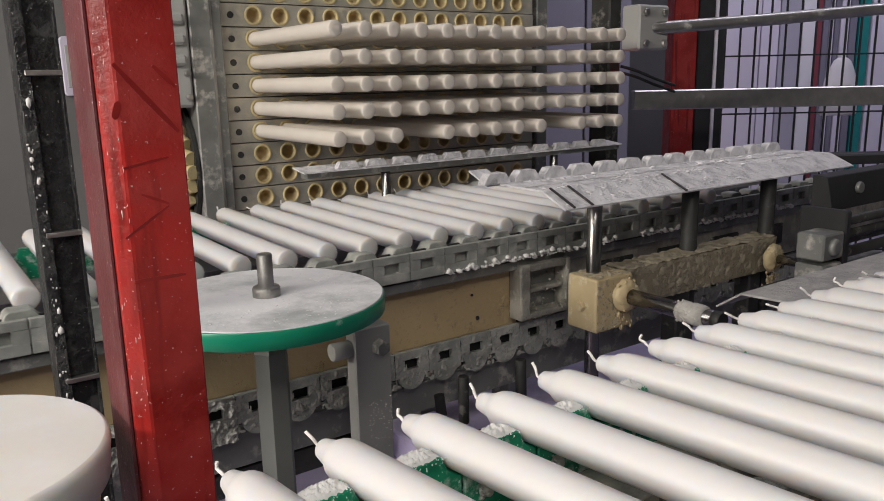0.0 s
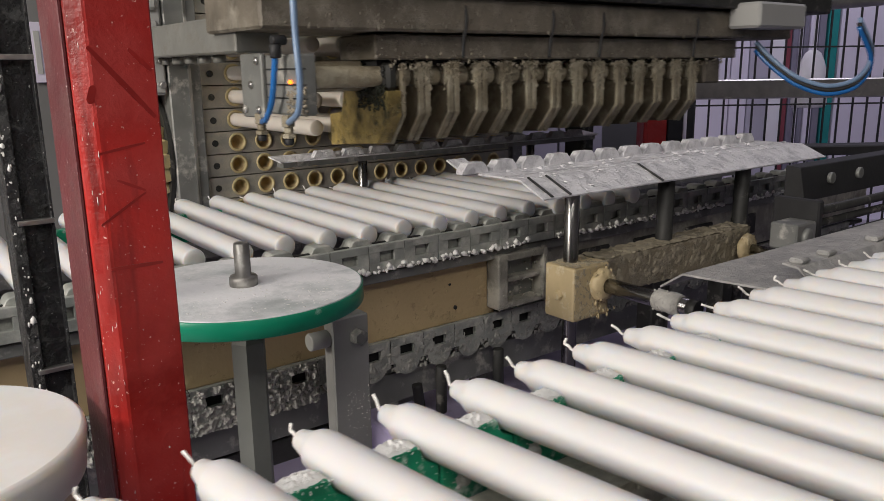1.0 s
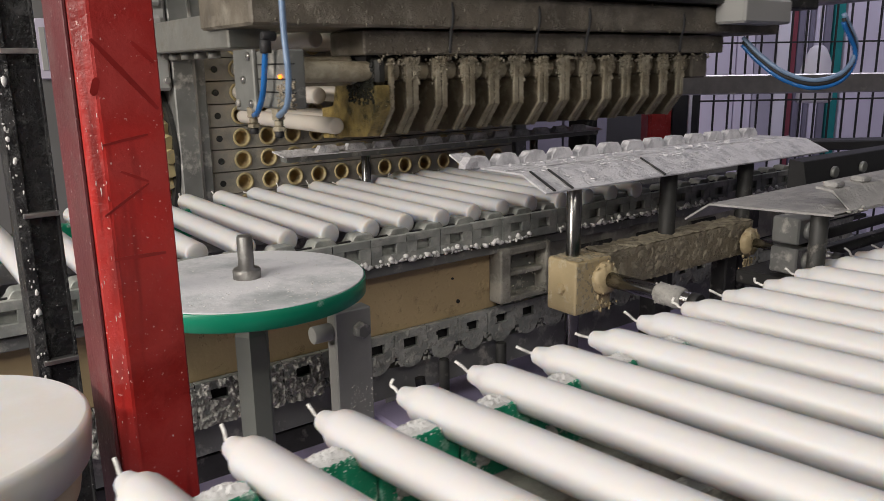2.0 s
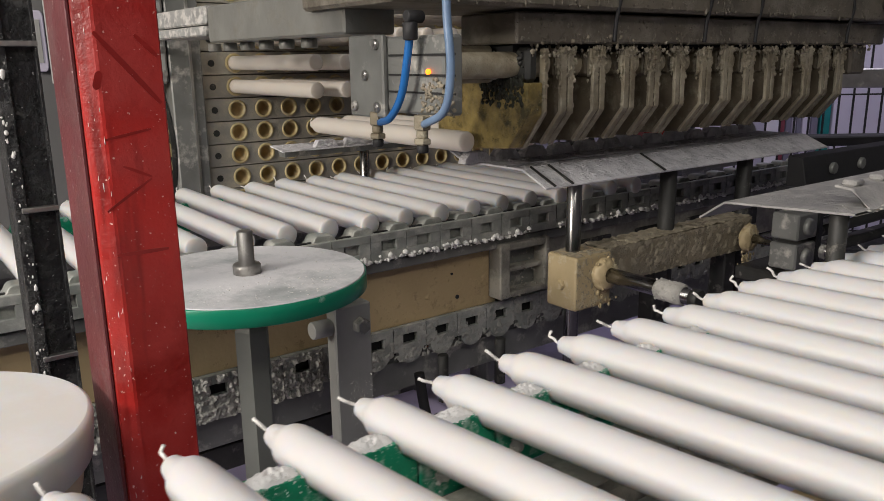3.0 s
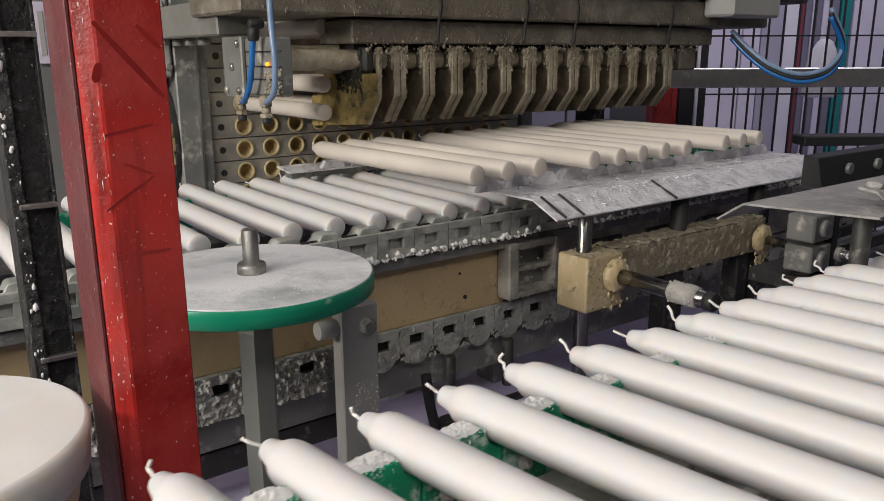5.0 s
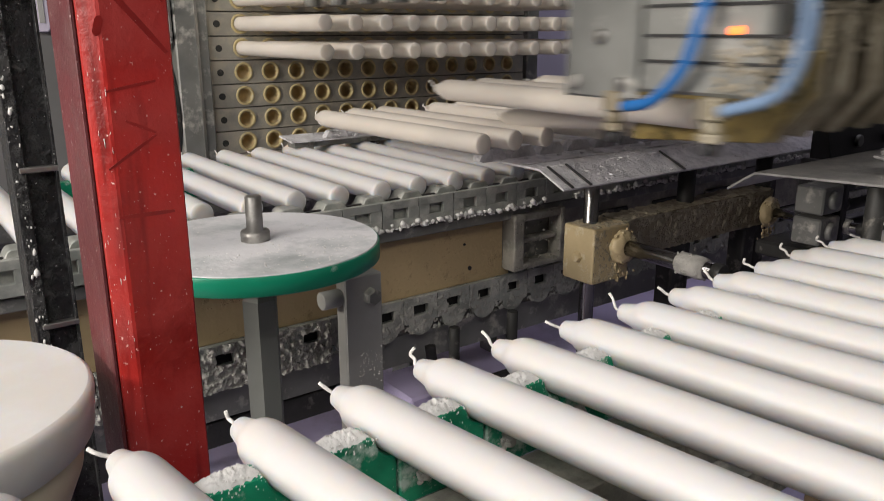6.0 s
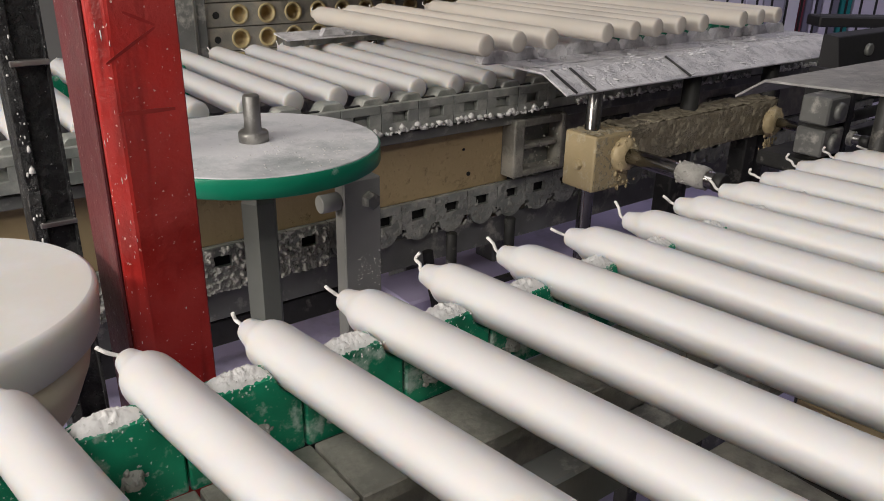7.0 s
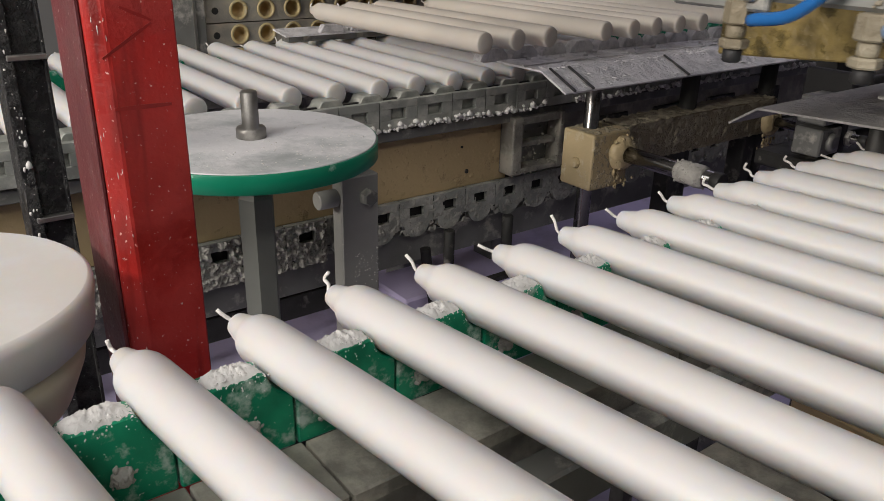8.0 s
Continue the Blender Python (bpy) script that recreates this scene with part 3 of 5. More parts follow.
box(bb, -0.0229, 0.0229, 0.206, 0.2445, 0.9045, 0.9125, 0.0008)
pad_me = finish("chain_pad", bb, waxed_metal)
for k in range(-14, 24):
    again("chain_pad", pad_me, front_belt, (k * PF + 0.0304, SLOPE * k * PF, 0))

rear_belt = thing("rear_conveyor_chain", "grey slotted conveyor chain clogged with white wax", "conveyor chain")
return_belt = thing("return_chain", "grey return strand of the slotted chain, caked with wax", "conveyor chain")
for i in range(42):
    x = -0.45 + i * P
    l = again("link_plate", link_me, rear_belt, (x - 0.002, 0.657, 0.9230))
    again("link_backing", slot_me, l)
    if x > 0.31 and i % 9 != 5:
        o = again("wax_crust", clumps[i % 4], l)
        o["kind"] = "stuff"
    again("holder", holder_me, rear_belt, (x - 0.0061 + P / 2, 0.945, 0.9430))
    again("saddle", saddle_me, rear_belt, (x - 0.0061 + P / 2, 0.6745, 0.9444))
    l = again("link_plate", rlink_me, return_belt, (x - 0.012, 0.673, 0.8045))
    again("link_backing", slot_me, l)
    o = again("caked_wax", cakes[i % 3] if x < 0.33 else thin_cakes[i % 4], l)
    o["kind"] = "stuff"


def rear_frame():
    t = thing("rear_conveyor", "beige-panelled steel frame of the rear conveyor", "conveyor frame")
    b = bmesh.new()
    box(b, -0.9, 0.548, 0.680, 0.692, 0.8195, 0.8925, 0.001)
    part("beige_panel", b, beige, t, "beige panel with drips and small holes")
    b = bmesh.new()
    for x, z, r in ((0.486, 0.838, 0.0026), (0.478, 0.868, 0.0016)):
        rod(b, "y", (x, 0, z), 0.6785, 0.681, r, 10, 0.0002)
    part("screw_hole", b, hole_mat, t)
    g = random.Random(9)
    b = bmesh.new()
    crust(b, lambda u, v, h: (u, 0.6798 - h, v), (0.36, 0.535, 150), (0.821, 0.8915, 60), 0.0016, 210, lambda u, v: -0.55 + 1.9 * (u - 0.36) + 3.0 * max(0, v - 0.872), 9)
    for _ in range(26):
        lump(b, 0.53 - abs(g.gauss(0, 0.05)), 0.680, 0.890 - abs(g.gauss(0, 0.014)), g.uniform(0.0004, 0.0010), g, 2.8)
    part("wax_drip", b, beige, t, kind="stuff")
    for z0, z1, m in ((0.8925, 0.904, grey_metal), (0.812, 0.8195, dark_metal)):
        b = bmesh.new()
        box(b, -0.9, 1.5, 0.664 if z0 > 0.85 else 0.674, 0.70, z0, z1, 0.001)
        part("rail", b, m, t)
    b = bmesh.new()
    box(b, 0.62, 1.5, 0.672, 0.69, 0.825, 0.8925, 0.001)
    part("side_channel", b, waxed_metal, t)
    for x in (0.68, 0.80, 0.92, 1.04):
        b = bmesh.new()
        box(b, x, x + 0.07, 0.668, 0.672, 0.845, 0.880, 0.002)
        part("channel_plate", b, dark_metal, t)
    # cast bracket with two deep pockets
    b = bmesh.new()
    x0, x1, z0, z1 = 0.535, 0.618, 0.8285, 0.8985
    box(b, x0, x0 + 0.016, 0.656, 0.6785, z0, z1, 0.002, 2)
    box(b, x1 - 0.008, x1, 0.656, 0.6785, z0, z1, 0.002, 2)
    box(b, x0 + 0.0155, x1 - 0.0075, 0.6566, 0.6785, z1 - 0.010, z1 - 0.0006, 0.002, 2)
    box(b, x0 + 0.0155, x1 - 0.0075, 0.6566, 0.6785, z0 + 0.0006, z0 + 0.008, 0.002, 2)
    box(b, x0 + 0.0155, x1 - 0.0075, 0.662, 0.6785, 0.860, 0.866, 0.002, 2)
    g2 = random.Random(77)
    for _ in range(130):
        lump(b, g2.uniform(x0, x1), g2.choice((0.656, 0.6565, 0.677)), z0 + 0.001 + (z1 - z0) * g2.random() ** 1.6, g2.uniform(0.0005, 0.0016), g2, 1.0)
    part("cast_bracket", b, waxed_metal, t)
    b = bmesh.new()
    box(b, x0 + 0.001, x1 - 0.001, 0.6785, 0.6797, z0 + 0.001, z1 - 0.001)
    part("bracket_back", b, grey_metal, t)
    b = bmesh.new()
    box(b, -0.9, 1.5, 0.690, 0.72, 0.735, 0.772, 0.001)
    part("lower_rail", b, grey_metal, t)
    b = bmesh.new()
    box(b, -0.9, 0.33, 0.700, 0.73, 0.700, 0.728, 0.001)
    part("lower_rail", b, dark_metal, t)
    for y in (0.70, 0.93):
        b = bmesh.new()
        box(b, -0.9, 1.5, y, y + 0.02, 0.885, 0.908, 0.001)
        part("slide_rail", b, grey_metal, t)
    for x in (-0.6, 0.47, 0.62, 1.3):
        b = bmesh.new()
        box(b, x - 0.018, x + 0.018, 0.76, 0.80, 0.0, 0.885, 0.002)
        part("leg", b, grey_metal, t)
    b = bmesh.new()
    box(b, -0.9, 1.5, 0.99, 1.02, 0.84, 0.925, 0.001)
    part("back_rail", b, grey_metal, t)
    return t


rear_frame()


b = bmesh.new()
box(b, -0.5, 1.3, 0.60, 1.15, 0.660, 0.668, 0.002)
solid("drip_sheet", b, sheet_mat, "lavender plastic drip sheet under the rear conveyor", "drip sheet")


b = bmesh.new()
box(b, 0.388, 0.462, 0.66, 0.74, 0.6685, 0.705, 0.003)
solid("lavender_box", b, sheet_mat, "flat lavender plastic box on the drip sheet", "box")


def chain_guides():
    """Small guide wheels and pegs below the return strand."""
    t = thing("chain_guide", "dark guide pulley and pegs under the return chain", "chain guide")
    for x, r in ((0.455, 0.0065), (0.545, 0.007)):
        b = bmesh.new()
        rod(b, "z", (x, 0.668, 0), 0.715, 0.775, r, 12)
        part("peg", b, dark_metal, t)
    b = bmesh.new()
    rod(b, "z", (0.445, 0.63, 0), 0.695, 0.705, 0.035, 28)
    part("pulley", b, dark_metal, t)
    b = bmesh.new()
    tube(b, [(0.40, 0.64, 0.775), (0.402, 0.635, 0.74), (0.406, 0.63, 0.71), (0.408, 0.63, 0.68)], 0.006, 10)
    part("bent_arm", b, rubber, t)
    b = bmesh.new()
    box(b, 0.39, 0.62, 0.70, 0.71, 0.66, 0.675, 0.001)
    part("foot_rail", b, dark_metal, t)
    return t


chain_guides()


def front_frame():
    t = thing("front_conveyor", "grey steel frame under the front conveyor", "conveyor frame")
    for y0, y1, z0, z1, m in ((0.212, 0.236, 0.880, 0.9035, waxed_metal), (0.186, 0.204, 0.868, 0.893, grey_metal), (0.0, 0.03, 0.88, 0.9035, grey_metal)):
        b = bmesh.new()
        box(b, -1.2, 1.5, y0, y1, z0, z1, 0.0015)
        part("slide_rail", b, m, t)
    b = bmesh.new()
    box(b, -1.2, 1.5, -0.46, 0.18, 0.80, 0.812, 0.001)
    part("drip_pan", b, dark_metal, t)
    for k in range(-6, 12):
        b = bmesh.new()
        box(b, k * 0.11, k * 0.11 + 0.045, 0.03, 0.186, 0.852, 0.860, 0.001)
        part("cross_slat", b, beige if k % 2 else waxed_metal, t)
    for x in (-0.9, 1.3):
        for y in (-0.01, 0.19):
            b = bmesh.new()
            box(b, x - 0.02, x + 0.02, y - 0.02, y + 0.02, 0.0, 0.868, 0.002)
            part("leg", b, grey_metal, t)
    return t


front_frame()


# ---- disc on its stand ----
def cam_disc():
    t = thing("round_disc", "green plastic disc dusted with white wax on a grey stand", "disc", at=(0.1765, 0.564, 0))
    b = bmesh.new()
    lathe(b, "z", (0, 0, 0), [(0.9320, 0.096), (0.9330, 0.0975), (0.9460, 0.0975), (0.9467, 0.097)], 96)
    part("disc", b, green_edge, t)
    b = bmesh.new()
    lathe(b, "z", (0, 0, 0), [(0.9467, 0.0965), (0.9474, 0.0955)], 96)
    part("wax_layer", b, disc_top, t, "white wax dust over green plastic")
    b = bmesh.new()
    lathe(b, "z", (0, 0, 0), [(0.9472, 0.0115), (0.954, 0.0115), (0.9555, 0.0105), (0.9555, 0.0065), (0.982, 0.0065), (0.983, 0.0055)], 24)
    part("pin", b, pin_mat, t)
    b = bmesh.new()
    lathe(b, "z", (0, 0, 0), [(0.0, 0.0148), (0.899, 0.0148), (0.906, 0.0110), (0.908, 0.0085), (0.932, 0.0085)], 6)
    part("stand", b, stand_mat, t)
    b = bmesh.new()
    rod(b, "z", (0, 0, 0), 0.924, 0.9335, 0.0075, 16)
    part("collar", b, dark_metal, t)
    g = random.Random(5)
    b = bmesh.new()
    for _ in range(220):
        a, r = g.gauss(5.2, 1.2), 0.09 * math.sqrt(g.random())
        lump(b, r * math.cos(a), r * math.sin(a), 0.9474, g.uniform(0.0003, 0.0012), g, 0.25)
    part("wax_crust", b, crumbs_mat, t, kind="stuff")
    return t


cam_disc()


def bracket_post():
    t = thing("bracket_post", "flat grey bracket post with a bolt head", "bracket")
    b = bmesh.new()
    box(b, 0.287, 0.329, 0.622, 0.640, 0.0, 0.878, 0.0015)
    part("bar", b, post_mat, t)
    b = bmesh.new()
    lathe(b, "y", (0.315, 0, 0.856), [(0.612, 0.007), (0.6135, 0.0085), (0.622, 0.009)], 6)
    part("bolt", b, grey_metal, t)
    b = bmesh.new()
    rod(b, "x", (0, 0.632, 0.857), 0.266, 0.287, 0.009, 20)
    part("sleeve", b, post_mat, t)
    b = bmesh.new()
    g = random.Random(11)
    for _ in range(90):
        lump(b, g.uniform(0.300, 0.328), 0.6216, 0.80 - abs(g.gauss(0, 0.03)), g.uniform(0.0003, 0.0009), g)
    part("wax_crust", b, crumbs_mat, t, kind="stuff")
    return t


bracket_post()


# ---- posts in front ----
def red_post():
    t = thing("red_post", "red painted square steel post with scratches", "post")
    b = bmesh.new()
    prism(b, "z", 0.0, 2.4, [(0.0592, 0.3635), (0.0592, 0.412), (0.0222, 0.412), (0.0222, 0.3700), (0.0295, 0.3635)], 0.0008)
    part("tube", b, red, t)
    # The post's darker left side, its shade put into the strip's colour.
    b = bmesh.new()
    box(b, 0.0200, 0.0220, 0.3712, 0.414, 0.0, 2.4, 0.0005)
    part("side_strip", b, maroon, t, "grimy side strip, its dark maroon carrying the side's shade")
    for x0, z0, x1, z1, w in ((0.0291, 1.130, 0.0568, 1.097, 0.0014), (0.0471, 1.129, 0.0570, 1.119, 0.0012), (0.0266, 1.047, 0.0487, 1.061, 0.0007), (0.0359, 1.068, 0.0488, 1.062, 0.0007), (0.0286, 1.025, 0.0537, 1.025, 0.0010), (0.0290, 1.081, 0.0507, 1.085, 0.0007), (0.0271, 1.109, 0.0304, 1.108, 0.0044)):
        b = bmesh.new()
        d = math.hypot(x1 - x0, z1 - z0)
        ux, uz = (x1 - x0) / d, (z1 - z0) / d
        ring = []
        for k in range(13):
            f = k / 12
            r = w * (0.35 + 0.65 * math.sin(math.pi * min(1, max(0, f * 0.9 + 0.05))) ** 0.5)
            ring.append((x0 + (x1 - x0) * f, z0 + (z1 - z0) * f, r))
        pts = [(x - uz * r, z + ux * r) for x, z, r in ring] + [(x + uz * r, z - ux * r) for x, z, r in ring[::-1]]
        prism(b, "y", 0.36335, 0.3637, pts)
        part("smear", b, wiped, t, "darker smear wiped through the frosting")
    g = random.Random(8)
    b = bmesh.new()
    for _ in range(90):
        z, u = g.uniform(0.85, 1.25), g.random()
        lump(b, 0.0225 + 0.0070 * u, 0.3697 - 0.0062 * u, z, abs(g.gauss(0, 0.00008)) + 0.00010, g, g.choice((1.0, 1.0, 5.0, 9.0)))
    for _ in range(60):
        lump(b, g.uniform(0.031, 0.0585), 0.3635, g.uniform(0.85, 1.25), abs(g.gauss(0, 0.00009)) + 0.00006, g, g.uniform(0.7, 2.4))
    part("wax_crust", b, crumbs_mat, t, kind="stuff")
    return t


red_post()


def black_post():
    t = thing("black_post", "black channel post splashed with white wax", "post")
    b = bmesh.new()
    x0, x1, y0, y1 = 0.0135, 0.0405, 0.555, 0.585
    prism(b, "z", 0, 2.4, [(x0, y0), (x0 + 0.008, y0), (x0 + 0.008, y0 + 0.004), (x1 - 0.002, y0 + 0.004), (x1 - 0.002, y0), (x1, y0), (x1, y1), (x0, y1)], 0.0005)
    part("channel", b, black, t)
    for z in (0.912, 1.0185, 1.1275):
        b = bmesh.new()
        box(b, x0 + 0.004, x1, y0 - 0.002, y1, z, z + 0.0035, 0.0005)
        part("rung", b, steel, t)
    g = random.Random(3)
    b = bmesh.new()
    for _ in range(34):
        z = g.choice((0.90, 0.925, 0.975, 1.03, 1.075, 1.10)) + g.gauss(0, 0.012)
        lump(b, x0 + abs(g.gauss(0, 0.004)), y0 - 0.0003, z, abs(g.gauss(0, 0.0007)) + 0.0003, g, g.uniform(0.8, 2.5))
    part("wax_crust", b, crumbs_mat, t, kind="stuff")
    return t


black_post()


def wax_dish():
    t = thing("white_round_bowl", "thick round white plastic bowl with a flat lid", "bowl", at=(-0.0655, 0.385, 0.008))
    b = bmesh.new()
    lathe(b, "z", (0, 0, 0), [(0.9185, 0.0735), (0.9205, 0.0755), (0.938, 0.0775), (0.9415, 0.0770), (0.943, 0.0750)], 96)
    part("lid", b, dish_mat, t)
    b = bmesh.new()
    lathe(b, "z", (0, 0, 0), [(0.858, 0.026), (0.862, 0.038), (0.870, 0.050), (0.884, 0.061), (0.902, 0.0685), (0.9185, 0.0715)], 96)
    part("bowl", b, bowl_mat, t, "cream coloured underside")
    b = bmesh.new()
    rod(b, "z", (0, 0, 0), -0.008, 0.859, 0.02, 24)
    part("stem", b, grey_metal, t)
    return t


wax_dish()


# ---- lifts and trays ----
def lift(name, label, x0, x1):
    """A cream wax-coated beam with guide flanges; the tray's shafts slide in it."""
    t = thing(name, label, "lift beam")
    b = bmesh.new()
    box(b, 0.546, 0.604, 0.5435, 0.589, 0.840, 0.902, 0.003, 2)
    part("end_block", b, cream, t, "cream wax-coated end block")
    b = bmesh.new()
    box(b, 0.6045, 0.898, 0.549, 0.585, 0.858, 0.904, 0.004, 2)
    part("beam", b, cake_beam, t)
    for x, rr in ((0.590, 0.0088), (0.876, 0.0062)):
        b = bmesh.new()
        lathe(b, "y", (x, 0, 0.878), [(0.5325, 0.0095), (0.5330, 0.0125), (0.5345, 0.0155), (0.5365, 0.0175), (0.539, 0.0185), (0.5425, 0.0195)], 44)
        rough(b, 0.0016, 170)
        rough(b, 0.0008, 420)
        gf = random.Random(int(x * 1000))
        for _ in range(36):
            a, q = gf.uniform(0, 6.28), gf.uniform(0.009, 0.0205)
            lump(b, x + q * math.cos(a), 0.5345 + 0.5 * max(0.0, q - 0.012) + gf.uniform(-0.001, 0.002), 0.878 + q * math.sin(a), gf.uniform(0.0007, 0.0026), gf, 1.0)
        for _ in range(26):
            q = gf.uniform(0, 0.022)
            lump(b, x + gf.gauss(0, 0.008), 0.5425, 0.862 - q, gf.uniform(0.0008, 0.0022), gf, 1.8)
        part("flange", b, cream, t)
        b = bmesh.new()
        rod(b, "y", (x, 0, 0.878), 0.425, 0.533, rr, 20)
        part("rod", b, shaft_mat, t)
        b = bmesh.new()
        g = random.Random(int(x * 100))
        lathe(b, "y", (x, 0, 0.878), [(0.434, rr + 0.001), (0.436, rr + 0.0025), (0.444, rr + 0.0034), (0.452, rr + 0.0022), (0.463, rr + 0.003), (0.468, rr + 0.0004)], 18)
        for _ in range(90):
            a = g.uniform(0, 6.28)
            lump(b, x + (rr + 0.002) * math.cos(a), g.uniform(0.434, 0.467), 0.878 + (rr + 0.002) * math.sin(a), g.uniform(0.0006, 0.0018), g, 1.0)
        part("wax_collar", b, cake_mat, t)
        b = bmesh.new()
        rod(b, "y", (x, 0, 0.878), 0.415, 0.4255, rr + 0.001, 12)
        part("rod_end", b, dark_metal, t)
    b = bmesh.new()
    lathe(b, "x", (0, 0.566, 0.868), [(0.5415, 0.005), (0.543, 0.006), (0.546, 0.0065)], 6)
    part("plug", b, cream, t)
    b = bmesh.new()
    g = random.Random(21)
    crust(b, lambda u, v, h: (u, v, 0.9036 + h), (0.600, 0.896, 170), (0.549, 0.585, 26), 0.0020, 120, 0.30, 21)
    crust(b, lambda u, v, h: (u, 0.5492 - h, v), (0.607, 0.896, 190), (0.859, 0.9036, 36), 0.0016, 130, lambda u, v: -0.05 + 8 * (v - 0.88), 22)
    crust(b, lambda u, v, h: (u, 0.5438 - h, v), (0.5475, 0.603, 50), (0.842, 0.9, 50), 0.0012, 200, -0.05, 23)
    crust(b, lambda u, v, h: (u, v, 0.9018 + h), (0.548, 0.603, 40), (0.545, 0.588, 36), 0.0022, 160, 0.05, 24)
    for _ in range(150):
        x, z = g.choice((0.5465, None)), g.uniform(0.844, 0.9)
        if x is None:
            lump(b, g.uniform(0.548, 0.602), g.uniform(0.546, 0.586), 0.9018, g.uniform(0.0004, 0.0014), g, 0.5)
        else:
            lump(b, g.uniform(0.556, 0.602), 0.544, z, g.uniform(0.0004, 0.0013), g, 1.0)
    part("wax_crust", b, beam_crust, t, kind="stuff")
    for x in (0.70, 0.85):
        b = bmesh.new()
        box(b, x, x + 0.026, 0.556, 0.580, 0.0, 0.858, 0.002)
        part("leg", b, dark_metal, t)
    return t


lift("lift_beam", "cream wax-crusted lift beam with steel guide rods", 0.5, 1.0)


def tray_one():
    """Rear lift tray, drawn in its raised place."""
    t = thing("comb_tray", "wax-crusted steel comb tray on three shafts", "tray", "comb trays")
    X0, X1 = 0.503, 1.082
    th = 0.0022
    b = bmesh.new()
    prism(b, "x", X0, X1, [(0.5490, 0.9840), (0.586, 1.0005), (0.664, 1.0005), (0.664, 1.0005 - th), (0.5865, 1.0005 - th), (0.5497, 0.9820)], 0.0003)
    part("plate", b, tray_mat, t, "folded steel plate under a skin of wax")
    b = bmesh.new()
    prism(b, "x", X0 - 0.016, X0 + 0.010, [(0.660, 0.9985), (0.660, 1.0005), (0.694, 1.0145), (0.695, 1.0125)])
    part("end_flap", b, tray_mat, t)
    b = bmesh.new()
    w = Q / 2
    prism(b, "y", 0.655, 0.668, [(-w * 0.86, 1.0005), (w * 0.86, 1.0005), (w * 0.80, 1.006), (w * 0.50, 1.0135), (-w * 0.50, 1.0135), (-w * 0.80, 1.006)], 0.0006)
    me = finish("tooth", b, tray_mat)
    for c in range(COLS):
        again("tooth", me, t, (XM + Q * (c + 1.5) - 0.004, rng.uniform(-0.001, 0.001), 0))
    b = bmesh.new()
    box(b, X0, X1, 0.612, 0.615, 1.0007, 1.0022, 0.0004)
    part("seam", b, tray_mat, t)
    for x in (0.514, 0.541, 0.698):
        b = bmesh.new()
        prism(b, "x", x, x + 0.003, [(0.5487, 0.9845), (0.5865, 1.0012), (0.5865, 1.0024), (0.5480, 0.9858)])
        part("weld_strip", b, dark_metal, t)
    for x, m in ((0.570, shaft_mat), (0.738, dark_metal), (0.905, dark_metal)):
        b = bmesh.new()
        rod(b, "z", (x, 0.572, 0), 0.760, 0.986, 0.0085 if m is shaft_mat else 0.0105, 24)
        part("shaft", b, m, t)
    g = random.Random(31)
    b = bmesh.new()
    for _ in range(700):
        y = g.uniform(0.552, 0.66)
        z = 1.0006 if y > 0.586 else 1.0006 - (0.586 - y) * 0.44
        lump(b, g.uniform(X0 + 0.01, X1 - 0.02), y, z, abs(g.gauss(0, 0.0013)) + 0.0005, g, 0.2)
    for _ in range(70):
        lump(b, g.uniform(X0 + 0.02, X1 - 0.02), g.choice((0.5865, 0.6135)) + g.gauss(0, 0.002), 1.0008, g.uniform(0.0015, 0.004), g, 0.25)
    for _ in range(22):
        lump(b, g.uniform(X0 + 0.03, X1 - 0.05), g.uniform(0.62, 0.65), 1.0015, g.uniform(0.002, 0.0045), g, 0.4)
    part("wax_crust", b, tray_wax, t, kind="stuff")
    # the comb under the candle tips
    b = bmesh.new()
    prism(b, "x", 0.387, 1.01, [(0.928, 1.0000), (0.965, 1.0045), (0.965, 1.0025), (0.928, 0.9980)])
    part("tip_rail", b, tray_mat, t)
    b = bmesh.new()
    prism(b, "x", 0.395, 1.01, [(0.936, 0.990), (0.956, 0.990), (0.956, 1.000), (0.936, 1.000)])
    part("tip_rail_web", b, grey_metal, t)
    b = bmesh.new()
    prism(b, "y", 0.930, 0.940, [(-w * 0.8, 1.0005), (w * 0.8, 1.0005), (w * 0.55, 1.0105), (-w * 0.55, 1.0105)], 0.0008)
    me = finish("tooth", b, tray_mat)
    for c in range(COLS - 1):
        again("tooth", me, t, (XM + Q * (c + 0.5) - 0.002, 0, 0))
    for x in (0.5247, 0.86):
        b = bmesh.new()
        rod(b, "z", (x, 0.946, 0), 0.80, 0.994, 0.007, 18)
        part("shaft", b, shaft_mat, t)
    return t


tray1 = tray_one()


